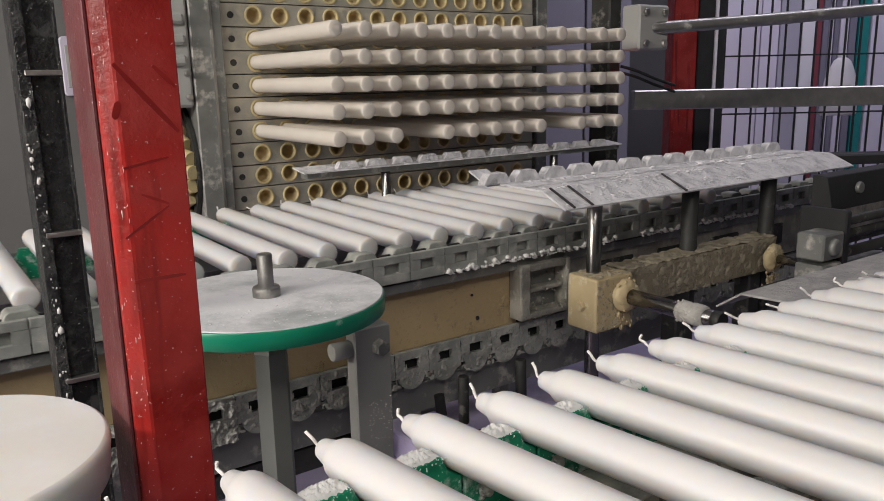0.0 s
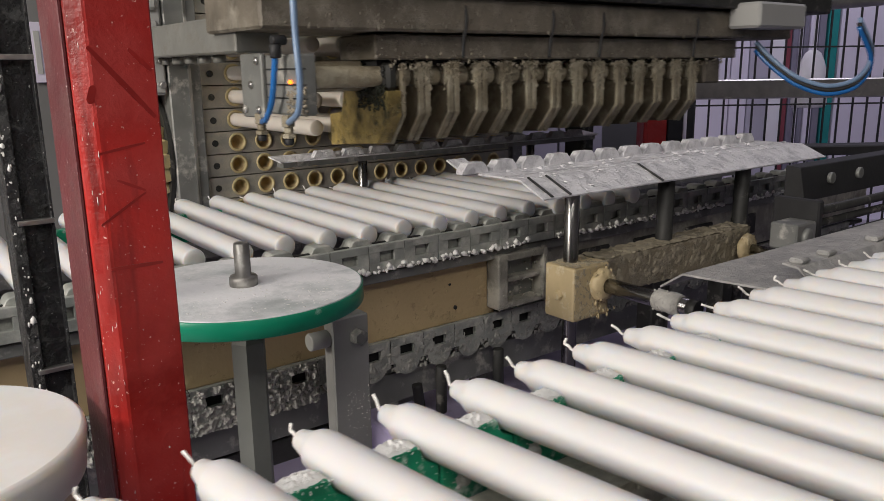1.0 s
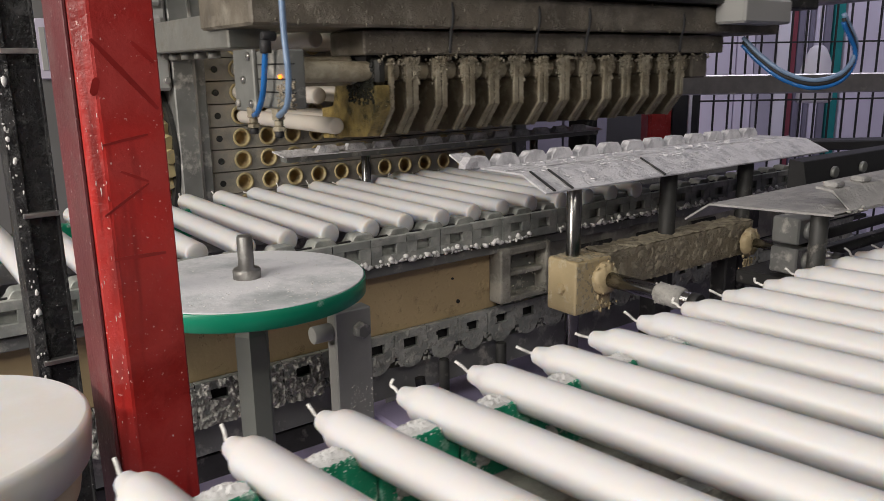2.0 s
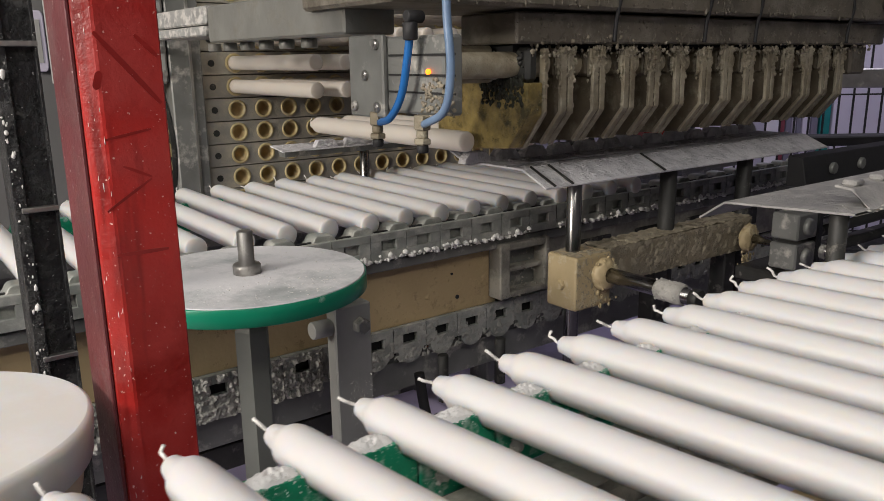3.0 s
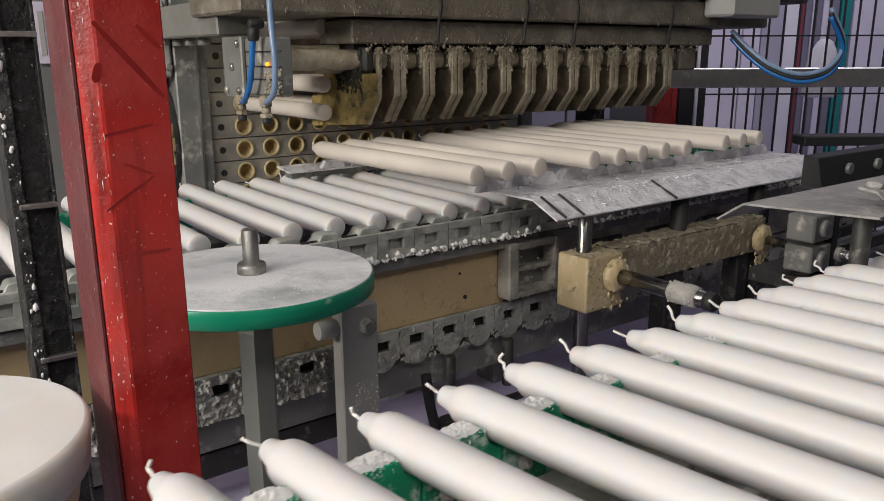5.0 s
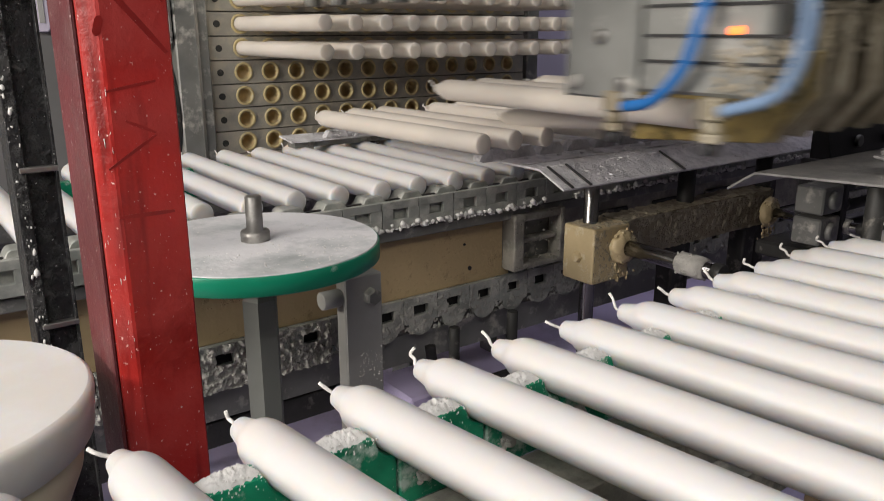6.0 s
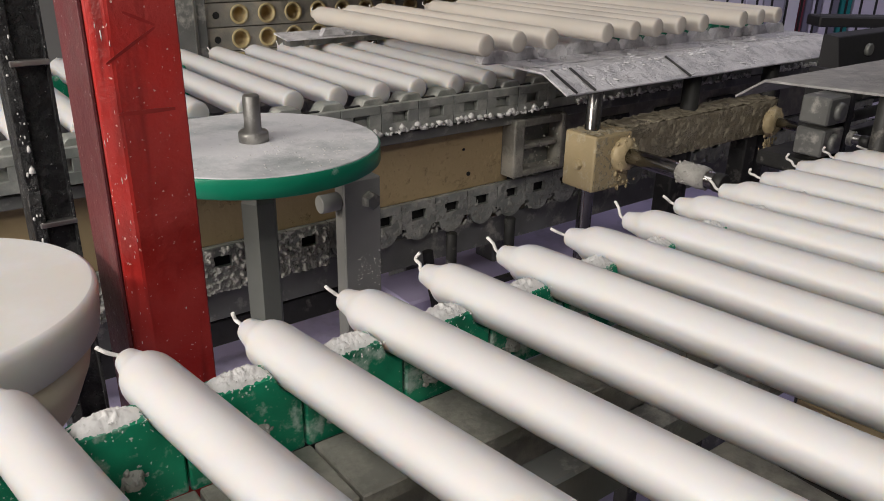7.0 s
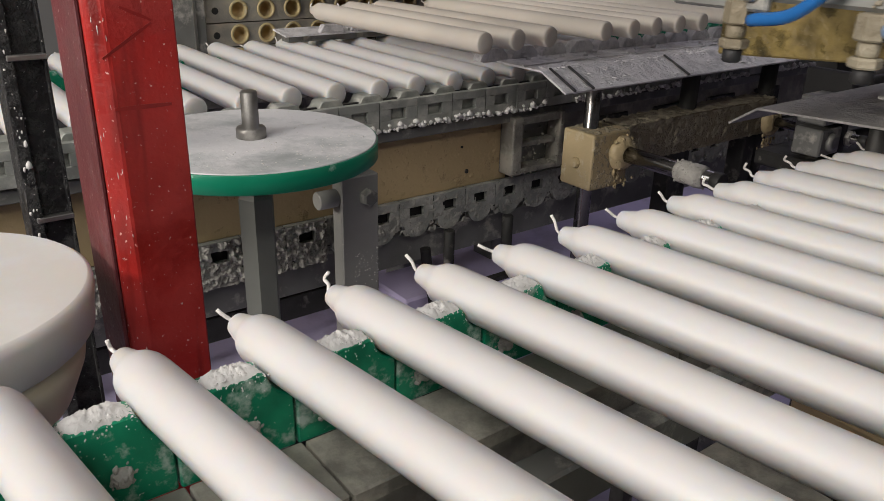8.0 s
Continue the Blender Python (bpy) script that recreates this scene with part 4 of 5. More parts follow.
def tray_two():
    """Front lift tray, drawn in its raised place."""
    t = thing("comb_tray", "thin steel comb tray crusted with wax above the front conveyor", "tray", "comb trays")
    X0, X1 = 0.500, 1.12
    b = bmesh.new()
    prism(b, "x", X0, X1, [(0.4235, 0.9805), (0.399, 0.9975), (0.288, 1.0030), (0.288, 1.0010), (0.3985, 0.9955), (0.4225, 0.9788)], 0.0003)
    part("plate", b, shaded_tray, t, "folded steel plate under a skin of wax")
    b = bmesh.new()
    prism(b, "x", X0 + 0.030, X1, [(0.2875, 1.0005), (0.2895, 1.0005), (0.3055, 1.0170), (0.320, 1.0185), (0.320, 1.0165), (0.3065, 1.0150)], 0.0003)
    part("raised_wall", b, shaded_tray, t)
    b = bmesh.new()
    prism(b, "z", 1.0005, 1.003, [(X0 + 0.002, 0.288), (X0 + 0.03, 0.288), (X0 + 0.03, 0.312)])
    part("gusset", b, shaded_tray, t)
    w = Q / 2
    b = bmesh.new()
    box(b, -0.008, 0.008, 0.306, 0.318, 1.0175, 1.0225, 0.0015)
    me2 = finish("tooth", b, shaded_tray)
    for c in range(COLS):
        if c % 4 != 2:
            again("tooth", me2, t, (XM + Q * (c + 2.4), 0, 0))
    for x in (0.515, 0.800, 1.05):
        b = bmesh.new()
        rod(b, "z", (x, 0.306, 0), 0.84, 0.999, 0.007, 24)
        part("shaft", b, dark_metal, t)
    g = random.Random(33)
    b = bmesh.new()
    for _ in range(240):
        y = g.uniform(0.28, 0.39)
        lump(b, g.uniform(X0 + 0.02, X1), y, 1.0035 - (y - 0.28) * 0.075, abs(g.gauss(0, 0.0012)) + 0.0004, g, 0.5)
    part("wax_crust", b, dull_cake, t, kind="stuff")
    return t


tray2 = tray_two()
tray2.location = (0.031, -0.040, -0.0045)


# ---- gripper carriage ----
def make_gripper():
    t = thing("candle_gripper", "wax-caked candle gripper carriage with blue air hoses", "gripper")
    prof = [(0.531, 1.122), (0.530, 1.060), (0.5575, 1.0265), (0.663, 1.020), (0.663, 1.062), (0.615, 1.066), (0.605, 1.122)]
    g = random.Random(17)
    mes, edges = [], []
    for k in range(4):
        b = bmesh.new()
        prism(b, "x", -0.0080, 0.0080, prof, 0.0008)
        box(b, -0.0115, 0.0100, 0.5365, 0.600, 1.090 + 0.004 * g.random(), 1.121, 0.003)
        mes.append(finish("finger", b, finger_side))
        # Wax-crusted front edge, paler than the sides as the lit face of the finger.
        b = bmesh.new()
        for xa, xb in ((-0.0090, -0.0010), (0.0012, 0.0088)):
            dy = 0.0008 * g.random()
            prism(b, "x", xa, xb, [(0.5292 + dy, 1.1215), (0.5283 + dy, 1.0597), (0.5563 + dy, 1.0250), (0.5595, 1.0285), (0.5330, 1.0610), (0.5340, 1.1215)], 0.0007)
        top = 1.092 + 0.010 * g.random()
        prism(b, "x", -0.0124, 0.0116, [(0.5305, 1.1215), (0.5310, top + 0.004), (0.5364, top - 0.003), (0.5364, 1.1215)], 0.0016)
        for _ in range(110):
            lump(b, g.choice((-1, 1)) * g.uniform(0.0, 0.0095), 0.5293 + g.uniform(0, 0.004), 1.122 - 0.062 * g.random() ** 1.8, g.uniform(0.0005, 0.0021), g, g.uniform(0.8, 2.2))
        for _ in range(80):
            lump(b, g.uniform(-0.0135, 0.0125), 0.5310 + g.uniform(-0.0015, 0.004), g.uniform(top - 0.006, 1.123), g.uniform(0.0006, 0.0019), g, 1.6)
        for _ in range(26):
            f = g.random()
            lump(b, g.uniform(-0.009, 0.009), 0.5287 + 0.0276 * f, 1.0600 - 0.035 * f, g.uniform(0.0004, 0.0012), g, 1.0)
        edges.append(finish("wax_edge", b, grip_mat))
    for c in range(1, COLS + 1):
        f = again("finger", mes[c % 4], t, (XM + Q * (c + 0.5), rng.uniform(-0.0015, 0.0015), rng.uniform(-0.001, 0.001)))
        again("wax_edge", edges[(c * 3) % 4], f)
    b = bmesh.new()
    prism(b, "x", XM + 0.012, XM + Q * 0.5 + 0.010, [(0.529, 1.090), (0.529, 1.060), (0.5560, 1.0255), (0.672, 1.0165), (0.672, 1.058), (0.640, 1.062), (0.632, 1.09)], 0.0012)
    part("end_plate", b, stain, t, "end plate stained yellow by wax")
    b = bmesh.new()
    for _ in range(420):
        f = g.random()
        lump(b, XM + 0.0118, 0.535 + 0.062 * g.random(), 1.090 - 0.022 * f ** 2 + g.uniform(-0.002, 0.006), g.uniform(0.0006, 0.0024), g, g.choice((1.0, 1.8)))
    part("black_residue", b, residue, t, "blackish green residue over the end plate", kind="stuff")
    b = bmesh.new()
    prism(b, "x", XM + Q * 0.5 + 0.0105, XM + Q * 0.5 + 0.0150, [(0.527, 1.122), (0.5275, 1.0595), (0.5555, 1.0240), (0.575, 1.0225), (0.575, 1.03), (0.56, 1.032), (0.535, 1.063), (0.535, 1.122)], 0.0006)
    for _ in range(60):
        lump(b, XM + Q * 0.5 + g.uniform(0.010, 0.015), g.uniform(0.527, 0.530), g.uniform(1.062, 1.122), g.uniform(0.0006, 0.0018), g, 1.6)
    part("end_rim", b, grip_mat, t, "wax-crusted rim of the end plate")
    b = bmesh.new()
    rod(b, "x", (0, 0.575, 1.106), XM - 0.010, XM + 0.018, 0.0135, 18, 0.003)
    for _ in range(40):
        a = g.uniform(0, 6.28)
        lump(b, XM + g.uniform(-0.010, 0.016), 0.575 + 0.0125 * math.cos(a), 1.106 + 0.0125 * math.sin(a), g.uniform(0.001, 0.0028), g, 1.0)
    part("pivot_boss", b, cake_mat, t, "pivot boss caked with pale wax")
    b = bmesh.new()
    box(b, XM + 0.016, XM + Q * 0.5 + 0.008, 0.533, 0.640, 1.090, 1.124, 0.004)
    for _ in range(60):
        lump(b, XM + 0.015, g.uniform(0.535, 0.62), g.uniform(1.085, 1.124), g.uniform(0.001, 0.003), g, 1.0)
    part("clogged_housing", b, dark_metal, t)
    b = bmesh.new()
    rod(b, "x", (0, 0.556, 1.107), 0.345, 1.12, 0.0125, 20)
    part("pivot_bar", b, grip_mat, t)
    # Near-black plate: the shade between the fingers put into its colour.
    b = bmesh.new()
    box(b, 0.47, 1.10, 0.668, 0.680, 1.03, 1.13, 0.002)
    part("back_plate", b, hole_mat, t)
    # Black strip standing for the shaded gap between beam and fingers.
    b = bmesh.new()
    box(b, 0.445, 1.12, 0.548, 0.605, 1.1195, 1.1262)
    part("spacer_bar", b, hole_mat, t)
    b = bmesh.new()
    box(b, 0.43, 1.16, 0.526, 0.61, 1.1265, 1.1555, 0.002)
    part("lower_beam", b, beam_brown, t)
    b = bmesh.new()
    for _ in range(620):
        lump(b, g.uniform(0.45, 1.12), g.uniform(0.525, 0.54), g.uniform(1.114, 1.134), g.uniform(0.0006, 0.0023), g, 1.3)
    part("wax_crust", b, grip_crust, t, kind="stuff")
    b = bmesh.new()
    box(b, 0.28, 1.30, 0.508, 0.66, 1.158, 1.20, 0.003)
    part("upper_beam", b, beam_brown, t)
    b = bmesh.new()
    for _ in range(420):
        lump(b, g.uniform(0.43, 1.15), 0.5262, 1.1555 - 0.028 * g.random() ** 0.6, g.uniform(0.0004, 0.0018), g, g.choice((0.8, 1.2, 2.0)))
    for _ in range(380):
        lump(b, g.uniform(0.30, 1.29), 0.5083, 1.159 + abs(g.gauss(0, 0.012)), g.uniform(0.0004, 0.0018), g, g.choice((0.8, 1.2, 2.4)))
    part("wax_crust", b, beam_brown, t, kind="stuff")
    b = bmesh.new()
    box(b, 0.28, 1.40, 0.49, 0.70, 1.203, 1.27, 0.003)
    part("carriage_beam", b, dark_metal, t)
    for x in (0.55, 0.70, 0.80, 1.02):
        b = bmesh.new()
        tube(b, [(x, 0.513, 1.20), (x + 0.001, 0.507, 1.175), (x, 0.511, 1.150), (x - 0.001, 0.512, 1.128)], 0.0022, 8)
        part("cable", b, rubber, t)
    b = bmesh.new()
    box(b, 0.90, 0.98, 0.60, 0.68, 1.2705, 3.1995, 0.004)
    part("mast", b, dark_metal, t)
    # valve block at the near end
    b = bmesh.new()
    box(b, 0.302, 0.322, 0.470, 0.598, 1.069, 1.132, 0.002)
    part("valve_block", b, grey_metal, t)
    b = bmesh.new()
    box(b, 0.296, 0.3018, 0.548, 0.604, 1.064, 1.134, 0.0015)
    part("valve_plate", b, grey_metal, t)
    b = bmesh.new()
    box(b, 0.323, 0.440, 0.570, 0.598, 1.090, 1.1255, 0.003)
    part("link_block", b, grip_mat, t)
    for z in (1.086, 1.100, 1.116):
        b = bmesh.new()
        box(b, 0.3006, 0.3018, 0.454, 0.546, z, z + 0.0016)
        part("joint", b, hole_mat, t)
    for y, z in ((0.557, 1.073), (0.594, 1.073), (0.575, 1.10), (0.557, 1.126)):
        b = bmesh.new()
        rod(b, "x", (0, y, z), 0.2925, 0.2965, 0.0045, 16)
        rod(b, "x", (0, y, z), 0.2918, 0.2926, 0.0018, 8, 0.0002)
        part("bolt", b, steel, t)
    for y in (0.497, 0.565):
        b = bmesh.new()
        rod(b, "z", (0.300, y, 0), 1.057, 1.069, 0.0075, 6)
        rod(b, "z", (0.300, y, 0), 1.050, 1.057, 0.0050, 14)
        rod(b, "z", (0.300, y, 0), 1.045, 1.050, 0.0075, 6)
        part("fitting", b, grip_mat, t)
        b = bmesh.new()
        rod(b, "z", (0.300, y, 0), 1.038, 1.045, 0.0050, 14)
        part("tip", b, rubber, t)
    b = bmesh.new()
    rod(b, "z", (0.290, 0.497, 0), 1.128, 1.142, 0.006, 12)
    rod(b, "x", (0, 0.497, 1.146), 0.286, 0.302, 0.005, 12)
    part("hose_socket", b, rubber, t)
    b = bmesh.new()
    tube(b, [(0.290, 0.497, 1.135), (0.289, 0.501, 1.112), (0.289, 0.510, 1.085), (0.291, 0.530, 1.066), (0.297, 0.556, 1.060)], 0.0033, 10)
    part("hose", b, blue_hose, t, "blue air hose")
    b = bmesh.new()
    tube(b, [(0.290, 0.451, 1.190), (0.289, 0.448, 1.145), (0.289, 0.444, 1.105), (0.291, 0.455, 1.075), (0.297, 0.490, 1.062)], 0.0033, 10)
    part("hose", b, grey_hose, t, "grey-blue air hose")
    b = bmesh.new()
    rod(b, "x", (0, 0.488, 1.1035), 0.2985, 0.3025, 0.0023, 14)
    part("signal_lamp", b, amber_glow, t, "glowing amber signal lamp")
    b = bmesh.new()
    for _ in range(120):
        lump(b, 0.3015, g.uniform(0.455, 0.50), g.uniform(1.070, 1.098), g.uniform(0.0008, 0.0022), g, 1.0)
    part("wax_crust", b, grip_crust, t, kind="stuff")
    # arm reaching over the mould
    b = bmesh.new()
    box(b, 0.290, 0.345, 0.60, 0.925, 1.136, 1.178, 0.002)
    part("arm", b, grip_dark, t)
    b = bmesh.new()
    box(b, 0.286, 0.348, 0.927, 1.13, 1.144, 1.156, 0.002)
    part("arm_foot", b, spatter, t, "wax-spattered light grey foot of the arm")
    b = bmesh.new()
    box(b, 0.290, 0.345, 0.932, 1.12, 1.158, 1.180, 0.002)
    part("arm_end", b, spatter, t, "wax-spattered light grey arm end")
    for i in range(6):
        b = bmesh.new()
        rod(b, "z", (0.318, 0.72 + i * 0.052, 0), 1.126, 1.136, 0.0085, 12)
        part("bolt", b, grip_dark, t)
    # far end: cable carrier and hose loop
    b = bmesh.new()
    box(b, 1.085, 1.13, 0.535, 0.62, 1.085, 1.126, 0.003)
    part("end_housing", b, beam_brown, t)
    b = bmesh.new()
    box(b, 1.10, 1.24, 0.45, 0.507, 1.172, 1.212, 0.004)
    part("cable_box", b, cover, t)
    for dz, m in ((0.0, rubber), (0.007, grey_hose), (-0.006, blue_hose)):
        b = bmesh.new()
        tube(b, [(1.20, 0.515, 1.145 + dz), (1.208, 0.485, 1.115 + dz), (1.222, 0.445, 1.085 + dz), (1.250, 0.405, 1.071 + dz), (1.285, 0.375, 1.085 + dz), (1.300, 0.365, 1.125 + dz), (1.262, 0.372, 1.178 + dz)], 0.0040, 8)
        part("hose", b, m, t, "looped hose")
    return t


gripper = make_gripper()
gripper.location = (0.008, 0.0, 0.003)


# ---- background beyond the machine ----
ax, ay = Vector((0.819, -0.574, 0)), Vector((0.574, 0.819, 0))   # across and away
TURN = Matrix(((ax.x, ay.x, 0, 0), (ax.y, ay.y, 0, 0), (0, 0, 1, 0), (0, 0, 0, 1)))


def placed(ob):
    ob.matrix_world = TURN
    return ob


def fence(s0, s1, d):
    t = thing("mesh_fence", "black welded wire mesh safety fence", "fence")
    n = int((s1 - s0) / 0.05)
    b = bmesh.new()
    box(b, 0, 0.0055, d, d + 0.0055, 0.1, 2.0)
    me = finish("wire", b, rubber)
    for i in range(n + 1):
        again("wire", me, t, (s0 + i * 0.05, 0, 0))
    b = bmesh.new()
    box(b, s0, s1, d - 0.0055, d, 0, 0.0055)
    mh = finish("cross_wire", b, rubber)
    for z in (0.1, 0.3, 0.5, 0.7, 0.98, 1.17, 1.38, 1.6, 1.8, 2.0):
        again("cross_wire", mh, t, (0, 0, z))
    for s in (s0, s1):
        b = bmesh.new()
        box(b, s - 0.03, s, d, d + 0.06, 0, 2.1, 0.002)
        part("post", b, rubber, t)
    return placed(t)


fence(0.92, 3.0, 2.60)


def bar_thing(name, label, category, mat, s0, s1, d0, d1, z0, z1, bevel=0.003, kind=""):
    b = bmesh.new()
    box(b, s0, s1, d0, d1, z0, z1, bevel)
    ob = solid(name, b, mat, label, category, kind)
    return placed(ob)


bar_thing("red_column", "dark red painted steel column", "column", red, 0.670, 0.742, 2.33, 2.41, 0, 2.8)
bar_thing("black_column", "black steel column beside the red one", "column", rubber, 0.744, 0.826, 2.33, 2.41, 0, 2.8)
bar_thing("guard_rail", "wide stainless guard rail", "rail", steel, 0.47, 2.4, 1.975, 2.01, 1.030, 1.080)
b = bmesh.new()
box(b, 0.80, 2.6, 1.64, 1.70, 0.918, 0.940, 0.003)
placed(solid("dark_beam", b, rubber, "dark blue-black horizontal beam", "beam"))
strips = [(1.13, 1.36, lilac), (1.365, 1.44, lilac), (1.445, 1.535, lilac_mid), (1.542, 1.600, pale), (1.605, 1.625, dark_red), (1.63, 1.655, lilac_dark), (1.66, 1.675, lilac),
          (1.68, 1.70, lilac_dark), (1.705, 1.74, lilac), (1.745, 1.775, lilac_dark), (1.785, 1.83, teal), (1.84, 2.5, lilac), (2.52, 3.4, lilac), (1.05, 1.10, lilac_dark),
          (0.35, 0.60, lilac_dark), (0.61, 0.80, lilac_dark), (0.0, 0.33, lilac_dark)]
for s0, s1, m in strips:
    bar_thing("storage_panel", "tall pale lilac sheet stored behind the fence" if m in (lilac, pale, lilac_mid) else "tall narrow dark sheet stored behind the fence", "panel", m, s0, s1, 3.40, 3.44 + 0.02 * rng.random(), 0.0, 2.4, 0.002)
for i in range(5):
    z = 0.98 + i * 0.09
    bar_thing("crate", "pale stacked plastic crate behind the fence", "crate", lilac, 1.92, 2.20, 3.22, 3.38, z - 0.98, z - 0.98 + 0.088)


bar_thing("thin_pole", "thin pale steel pole before the black column", "pole", pale, 0.784, 0.793, 2.30, 2.309, 0.0, 2.6, 0.001)


def hung_bag():
    """A limp pale bag on a hook behind the fence."""
    t = thing("hanging_bag", "limp pale plastic bag hung on a hook behind the fence", "bag")
    b = bmesh.new()
    seg, rings = 22, []
    for z, rx, ry in ((1.165, 0.012, 0.010), (1.155, 0.026, 0.016), (1.130, 0.038, 0.022), (1.09, 0.052, 0.026), (1.04, 0.060, 0.030), (0.97, 0.064, 0.030), (0.96, 0.055, 0.024)):
        rings.append([b.verts.new((1.418 + (rx + 0.006 * math.sin(5 * i + 9 * z)) * math.cos(2 * math.pi * i / seg), 2.80 + ry * math.sin(2 * math.pi * i / seg), z)) for i in range(seg)])
    for r0, r1 in zip(rings, rings[1:]):
        for i in range(seg):
            b.faces.new((r0[i], r0[(i + 1) % seg], r1[(i + 1) % seg], r1[i])).smooth = True
    b.faces.new(rings[0])
    b.faces.new(rings[-1])
    part("sack", b, pale, t)
    b = bmesh.new()
    tube(b, [(1.418, 2.80, 1.16), (1.42, 2.80, 1.22), (1.425, 2.81, 1.6), (1.43, 2.82, 2.1), (1.43, 3.0, 2.35), (1.43, 3.38, 2.38)], 0.004, 6, 4)
    part("cord", b, pale, t)
    return placed(t)


hung_bag()


def far_stand():
    """Column and guide pipe to the side of the mould."""
    t = thing("guide_column", "grey machine column with bracket and round guide pipe", "machine frame")
    b = bmesh.new()
    box(b, 1.10, 1.135, 1.05, 1.10, 0, 2.2, 0.003)
    part("column", b, dark_metal, t)
    b = bmesh.new()
    box(b, 1.128, 1.215, 1.00, 1.045, 1.165, 1.25, 0.004)
    part("clamp", b, cover, t)
    for x, z in ((1.145, 1.178), (1.145, 1.236), (1.198, 1.178), (1.198, 1.236)):
        b = bmesh.new()
        rod(b, "y", (x, 0, z), 0.993, 1.0, 0.007, 12)
        part("bolt", b, steel, t)
    b = bmesh.new()
    tube(b, [(1.15, 1.02, 1.205), (1.40, 0.90, 1.222), (1.68, 0.78, 1.245), (2.0, 0.64, 1.27)], 0.012, 16)
    part("guide_pipe", b, steel, t)
    b = bmesh.new()
    rod(b, "y", (1.118, 0, 1.118), 1.042, 1.05, 0.006, 14)
    part("signal_lamp", b, red_glow, t, "glowing red signal lamp")
    for dz in (0, 0.012):
        b = bmesh.new()
        tube(b, [(1.135, 1.05, 1.125 + dz), (1.16, 1.03, 1.115 + dz), (1.19, 1.01, 1.10 + dz), (1.24, 1.0, 1.085 + dz)], 0.003, 8)
        part("cable", b, rubber, t)
    return t


far_stand()


def side_machine():
    t = thing("side_drive", "black drive unit with bearing blocks behind the trays", "machine")
    b = bmesh.new()
    prism(b, "x", 0.93, 1.7, [(0.495, 0.940), (0.505, 0.984), (0.525, 0.986), (0.525, 0.938)], 0.001)
    part("side_rail", b, rubber, t)
    for x in (1.0, 1.08, 1.2):
        b = bmesh.new()
        rod(b, "y", (x, 0, 0.965), 0.494, 0.5, 0.008, 14)
        part("bolt", b, grey_metal, t)
    for z in (0.915, 0.878):
        b = bmesh.new()
        box(b, 0.815, 0.860, 0.44, 0.475, z - 0.016, z + 0.016, 0.002)
        part("bearing_block", b, grey_metal, t)
        b = bmesh.new()
        lathe(b, "y", (0.836, 0, z), [(0.434, 0.006), (0.435, 0.010), (0.440, 0.011)], 16)
        part("bearing", b, grey_metal, t)
    for z, r in ((0.938, 0.006), (0.922, 0.005), (0.898, 0.007), (0.872, 0.007)):
        b = bmesh.new()
        rod(b, "x", (0, 0.455, z), 0.865, 1.5, r, 14)
        part("rod", b, dark_metal, t)
    b = bmesh.new()
    box(b, 0.862, 0.874, 0.44, 0.50, 0.84, 0.955, 0.002)
    part("end_plate", b, rubber, t)
    b = bmesh.new()
    box(b, 0.815, 1.7, 0.44, 0.52, 0.836, 0.855, 0.003)
    part("base_plate", b, dark_metal, t)
    for x in (1.02, 1.6):
        b = bmesh.new()
        box(b, x, x + 0.04, 0.46, 0.50, 0.0, 0.836, 0.003)
        part("leg", b, dark_metal, t)
    return t


side_machine()


# ---- motion ----
def glide(keys, t):
    """Linear value of a (time, value) list at t."""
    return float(np.interp(t, [k[0] for k in keys], [k[1] for k in keys]))


FRONT = [(t, v * 1.021) for t, v in [(0, 0.593), (0.55, 0.593), (0.65, 0.586), (1.0, 0.544), (1.5, 0.4805), (1.7, 0.455), (2.8, 0.3237), (3.0, 0.2986), (3.5, 0.2400), (4.0, 0.1826),
         (4.2, 0.1576), (5.3, 0.025), (5.5, 0.0025), (5.6, 0.0), (7.3, 0.0), (7.5, -0.0275), (7.7, -0.0445), (7.8, -0.0470), (8.0, -0.0475)]]
REAR = [(0, 0.117), (0.5, 0.0585), (0.95, 0.004), (1.05, 0.0), (8.0, 0.0)]
MOULD = [(0, 0.0), (2.9, 0.0), (3.0, -0.001), (3.5, -0.020), (4.0, -0.0345), (4.15, -ROWP), (6.1, -ROWP), (6.3, -ROWP - 0.013), (6.5, -ROWP - 0.0225), (6.8, -2 * ROWP), (8.0, -2 * ROWP)]
GRIP = [(0, -1.08), (0.1, -0.74), (0.2, -0.47), (0.3, -0.303), (0.4, -0.208), (0.5, -0.112), (0.6, -0.02), (0.7, 0.06), (0.8, 0.13), (0.9, 0.19), (1.0, 0.238),
        (1.1, 0.28), (1.3, 0.312), (1.5, 0.315), (1.75, 0.315), (2.0, 0.27), (2.4, 0.09), (2.65, 0.015), (2.8, 0.004), (3.0, 0.0), (3.5, 0.0), (3.9, 0.004), (4.0, 0.015),
        (4.1, 0.07), (4.2, 0.16), (4.4, 0.27), (4.6, 0.31), (4.8, 0.315), (5.3, 0.315), (5.4, 0.297), (5.5, 0.265), (5.6, 0.19), (5.7, 0.09), (5.8, -0.045), (5.9, -0.155),
        (6.0, -0.245), (6.1, -0.355), (6.2, -0.44), (6.3, -0.515), (6.5, -0.611), (6.6, -0.65), (6.8, -0.80), (7.0, -1.0), (7.4, -0.95), (7.7, -0.50), (7.8, -0.39), (7.9, -0.338), (8.0, -0.318)]
TRAY1 = [(0, 0.0), (3.3, 0.0), (3.5, -0.012), (3.75, -0.028), (4.0, -0.034), (8.0, -0.034)]
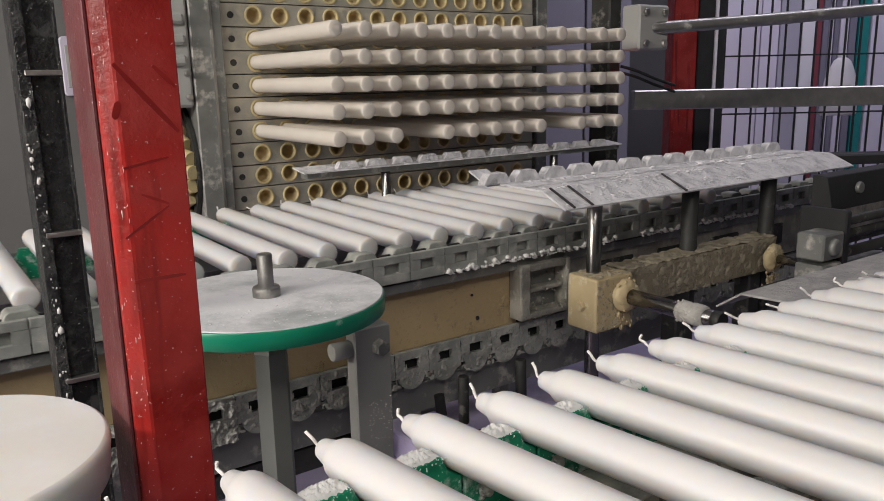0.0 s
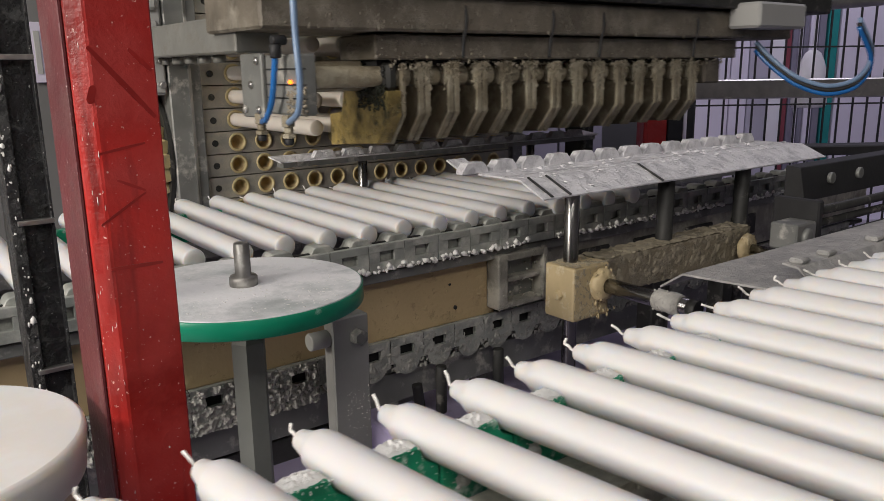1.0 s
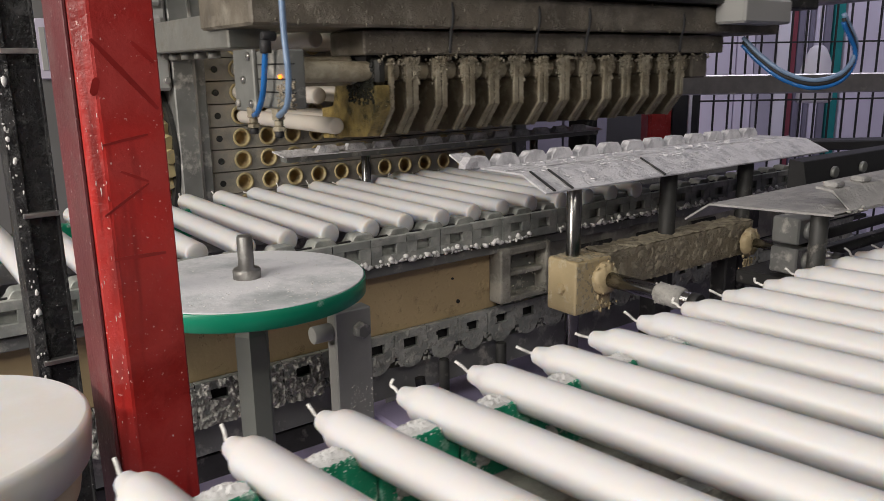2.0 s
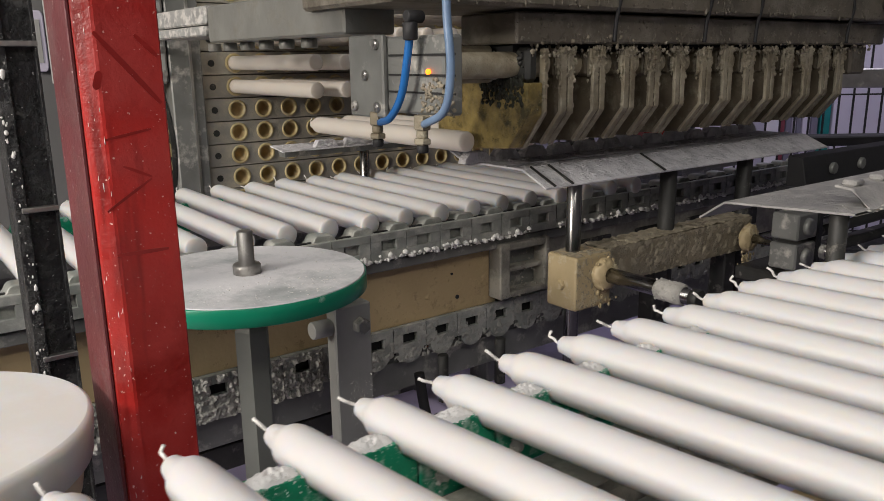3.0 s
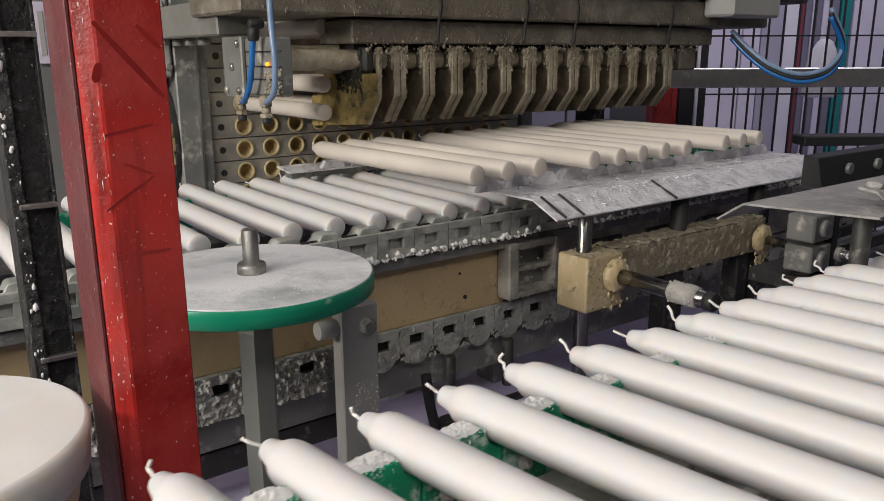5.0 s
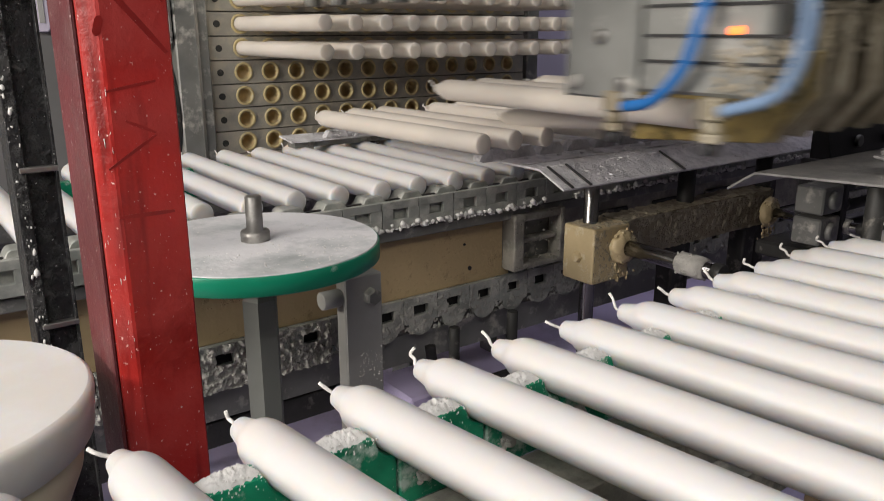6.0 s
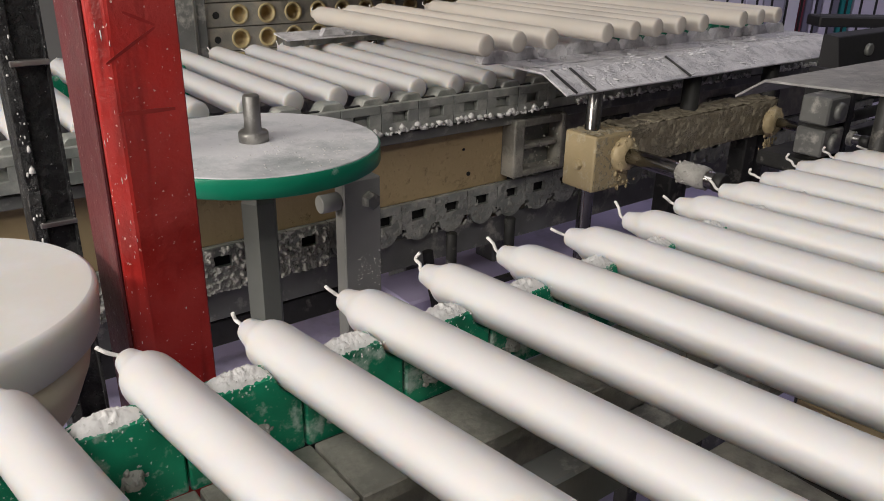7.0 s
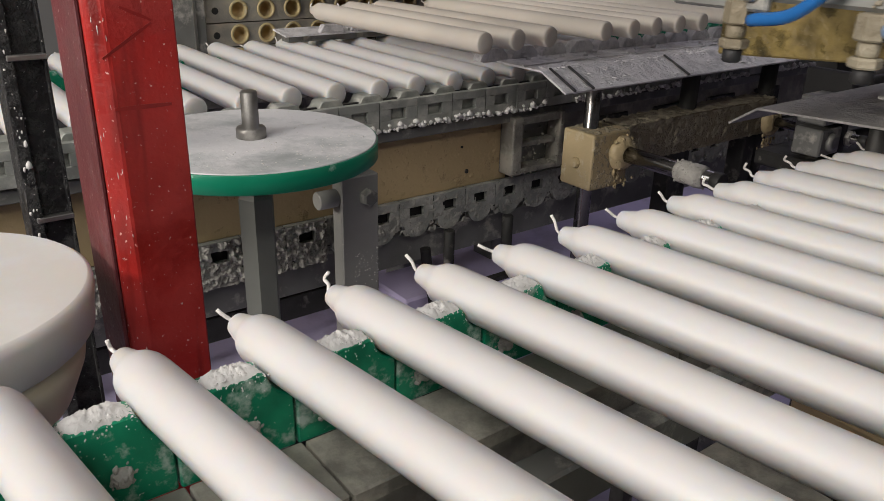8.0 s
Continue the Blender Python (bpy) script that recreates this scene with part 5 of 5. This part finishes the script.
TRAY2 = [(0, -0.0625), (1.0, -0.0625), (1.1, -0.052), (1.2, -0.037), (1.3, -0.016), (1.4, 0.0), (7.65, 0.0), (7.7, -0.002), (7.8, -0.016), (7.9, -0.0230), (8.0, -0.0235)]


TRAY2_OUT = [(0, 0.0), (0.6, 0.0), (1.0, 0.036), (1.6, 0.036), (1.75, 0.028), (2.2, 0.008), (2.6, 0.0), (8.0, 0.0)]
TRAY_TURN = 2.5   # degrees by which the laid row of candles sits askew
PIVOT = Matrix.Translation((0.4347, 0.605, 0))


def slide(ob, axis, keys, askew=0.0):
    base, turn = ob.location.copy(), ob.rotation_euler.to_quaternion()
    rows = []
    for t, v in keys:
        p = base.copy()
        p[axis] += v
        p.y += askew * v
        rows.append((t, Matrix.LocRotScale(p, turn, None)))
    walk(ob, rows)


def motions():
    for ob in (front_belt, *near_candles):
        slide(ob, 0, FRONT, SLOPE)
    for ob in (rear_belt, *far_candles):
        slide(ob, 0, REAR)
    slide(return_belt, 0, [(t, -v) for t, v in REAR])
    slide(mould, 2, MOULD)
    slide(gripper, 1, GRIP)
    slide(tray1, 2, TRAY1)
    base = tray2.location.copy()
    times2 = sorted({t for t, _ in TRAY2 + TRAY2_OUT})
    walk(tray2, [(t, Matrix.Translation((base.x, base.y + glide(TRAY2_OUT, t), base.z + glide(TRAY2, t)))) for t in times2])
    times = sorted({t for t, _ in GRIP + TRAY1 + MOULD})
    for (r, c), ob in mould_candles.items():
        base = ob.location.copy()
        rows = []
        for t in times:
            y, z, tilt, spin = 0.0, glide(MOULD, t), 0.0, 0.0
            if r == 3 and t > 1.75:
                y = glide(GRIP, min(t, 3.5)) - 0.315
                z = glide([(1.75, 0.0), (2.65, -0.006), (3.3, -0.0120)], t)
                spin = glide([(2.8, 0.0), (3.3, TRAY_TURN)], t)
                z += glide(TRAY1, t) if t > 3.3 else 0.0
            if r == 4 and t > 5.3:
                y = glide(GRIP, min(t, 7.0)) - 0.315
                z = -ROWP + glide([(5.6, 0.0), (6.2, 0.006), (7.0, 0.006), (7.3, -0.2203)], t)
                if c == 2:
                    tilt = glide([(5.9, 0.0), (6.1, -10.0), (6.2, -13.0), (6.3, -9.0), (6.5, -5.0), (6.8, 0.0)], t)
            m = Matrix.Translation((base.x, base.y + y, base.z + z))
            if spin:
                m = PIVOT @ pose(0, 0, 0, 0, 0, spin) @ PIVOT.inverted() @ m
            if tilt:
                m = m @ Matrix.Translation((0, -LEN, -0.008)) @ pose(0, 0, 0, tilt, 0, 0) @ Matrix.Translation((0, LEN, 0))
            rows.append((t, m))
        walk(ob, rows)


motions()
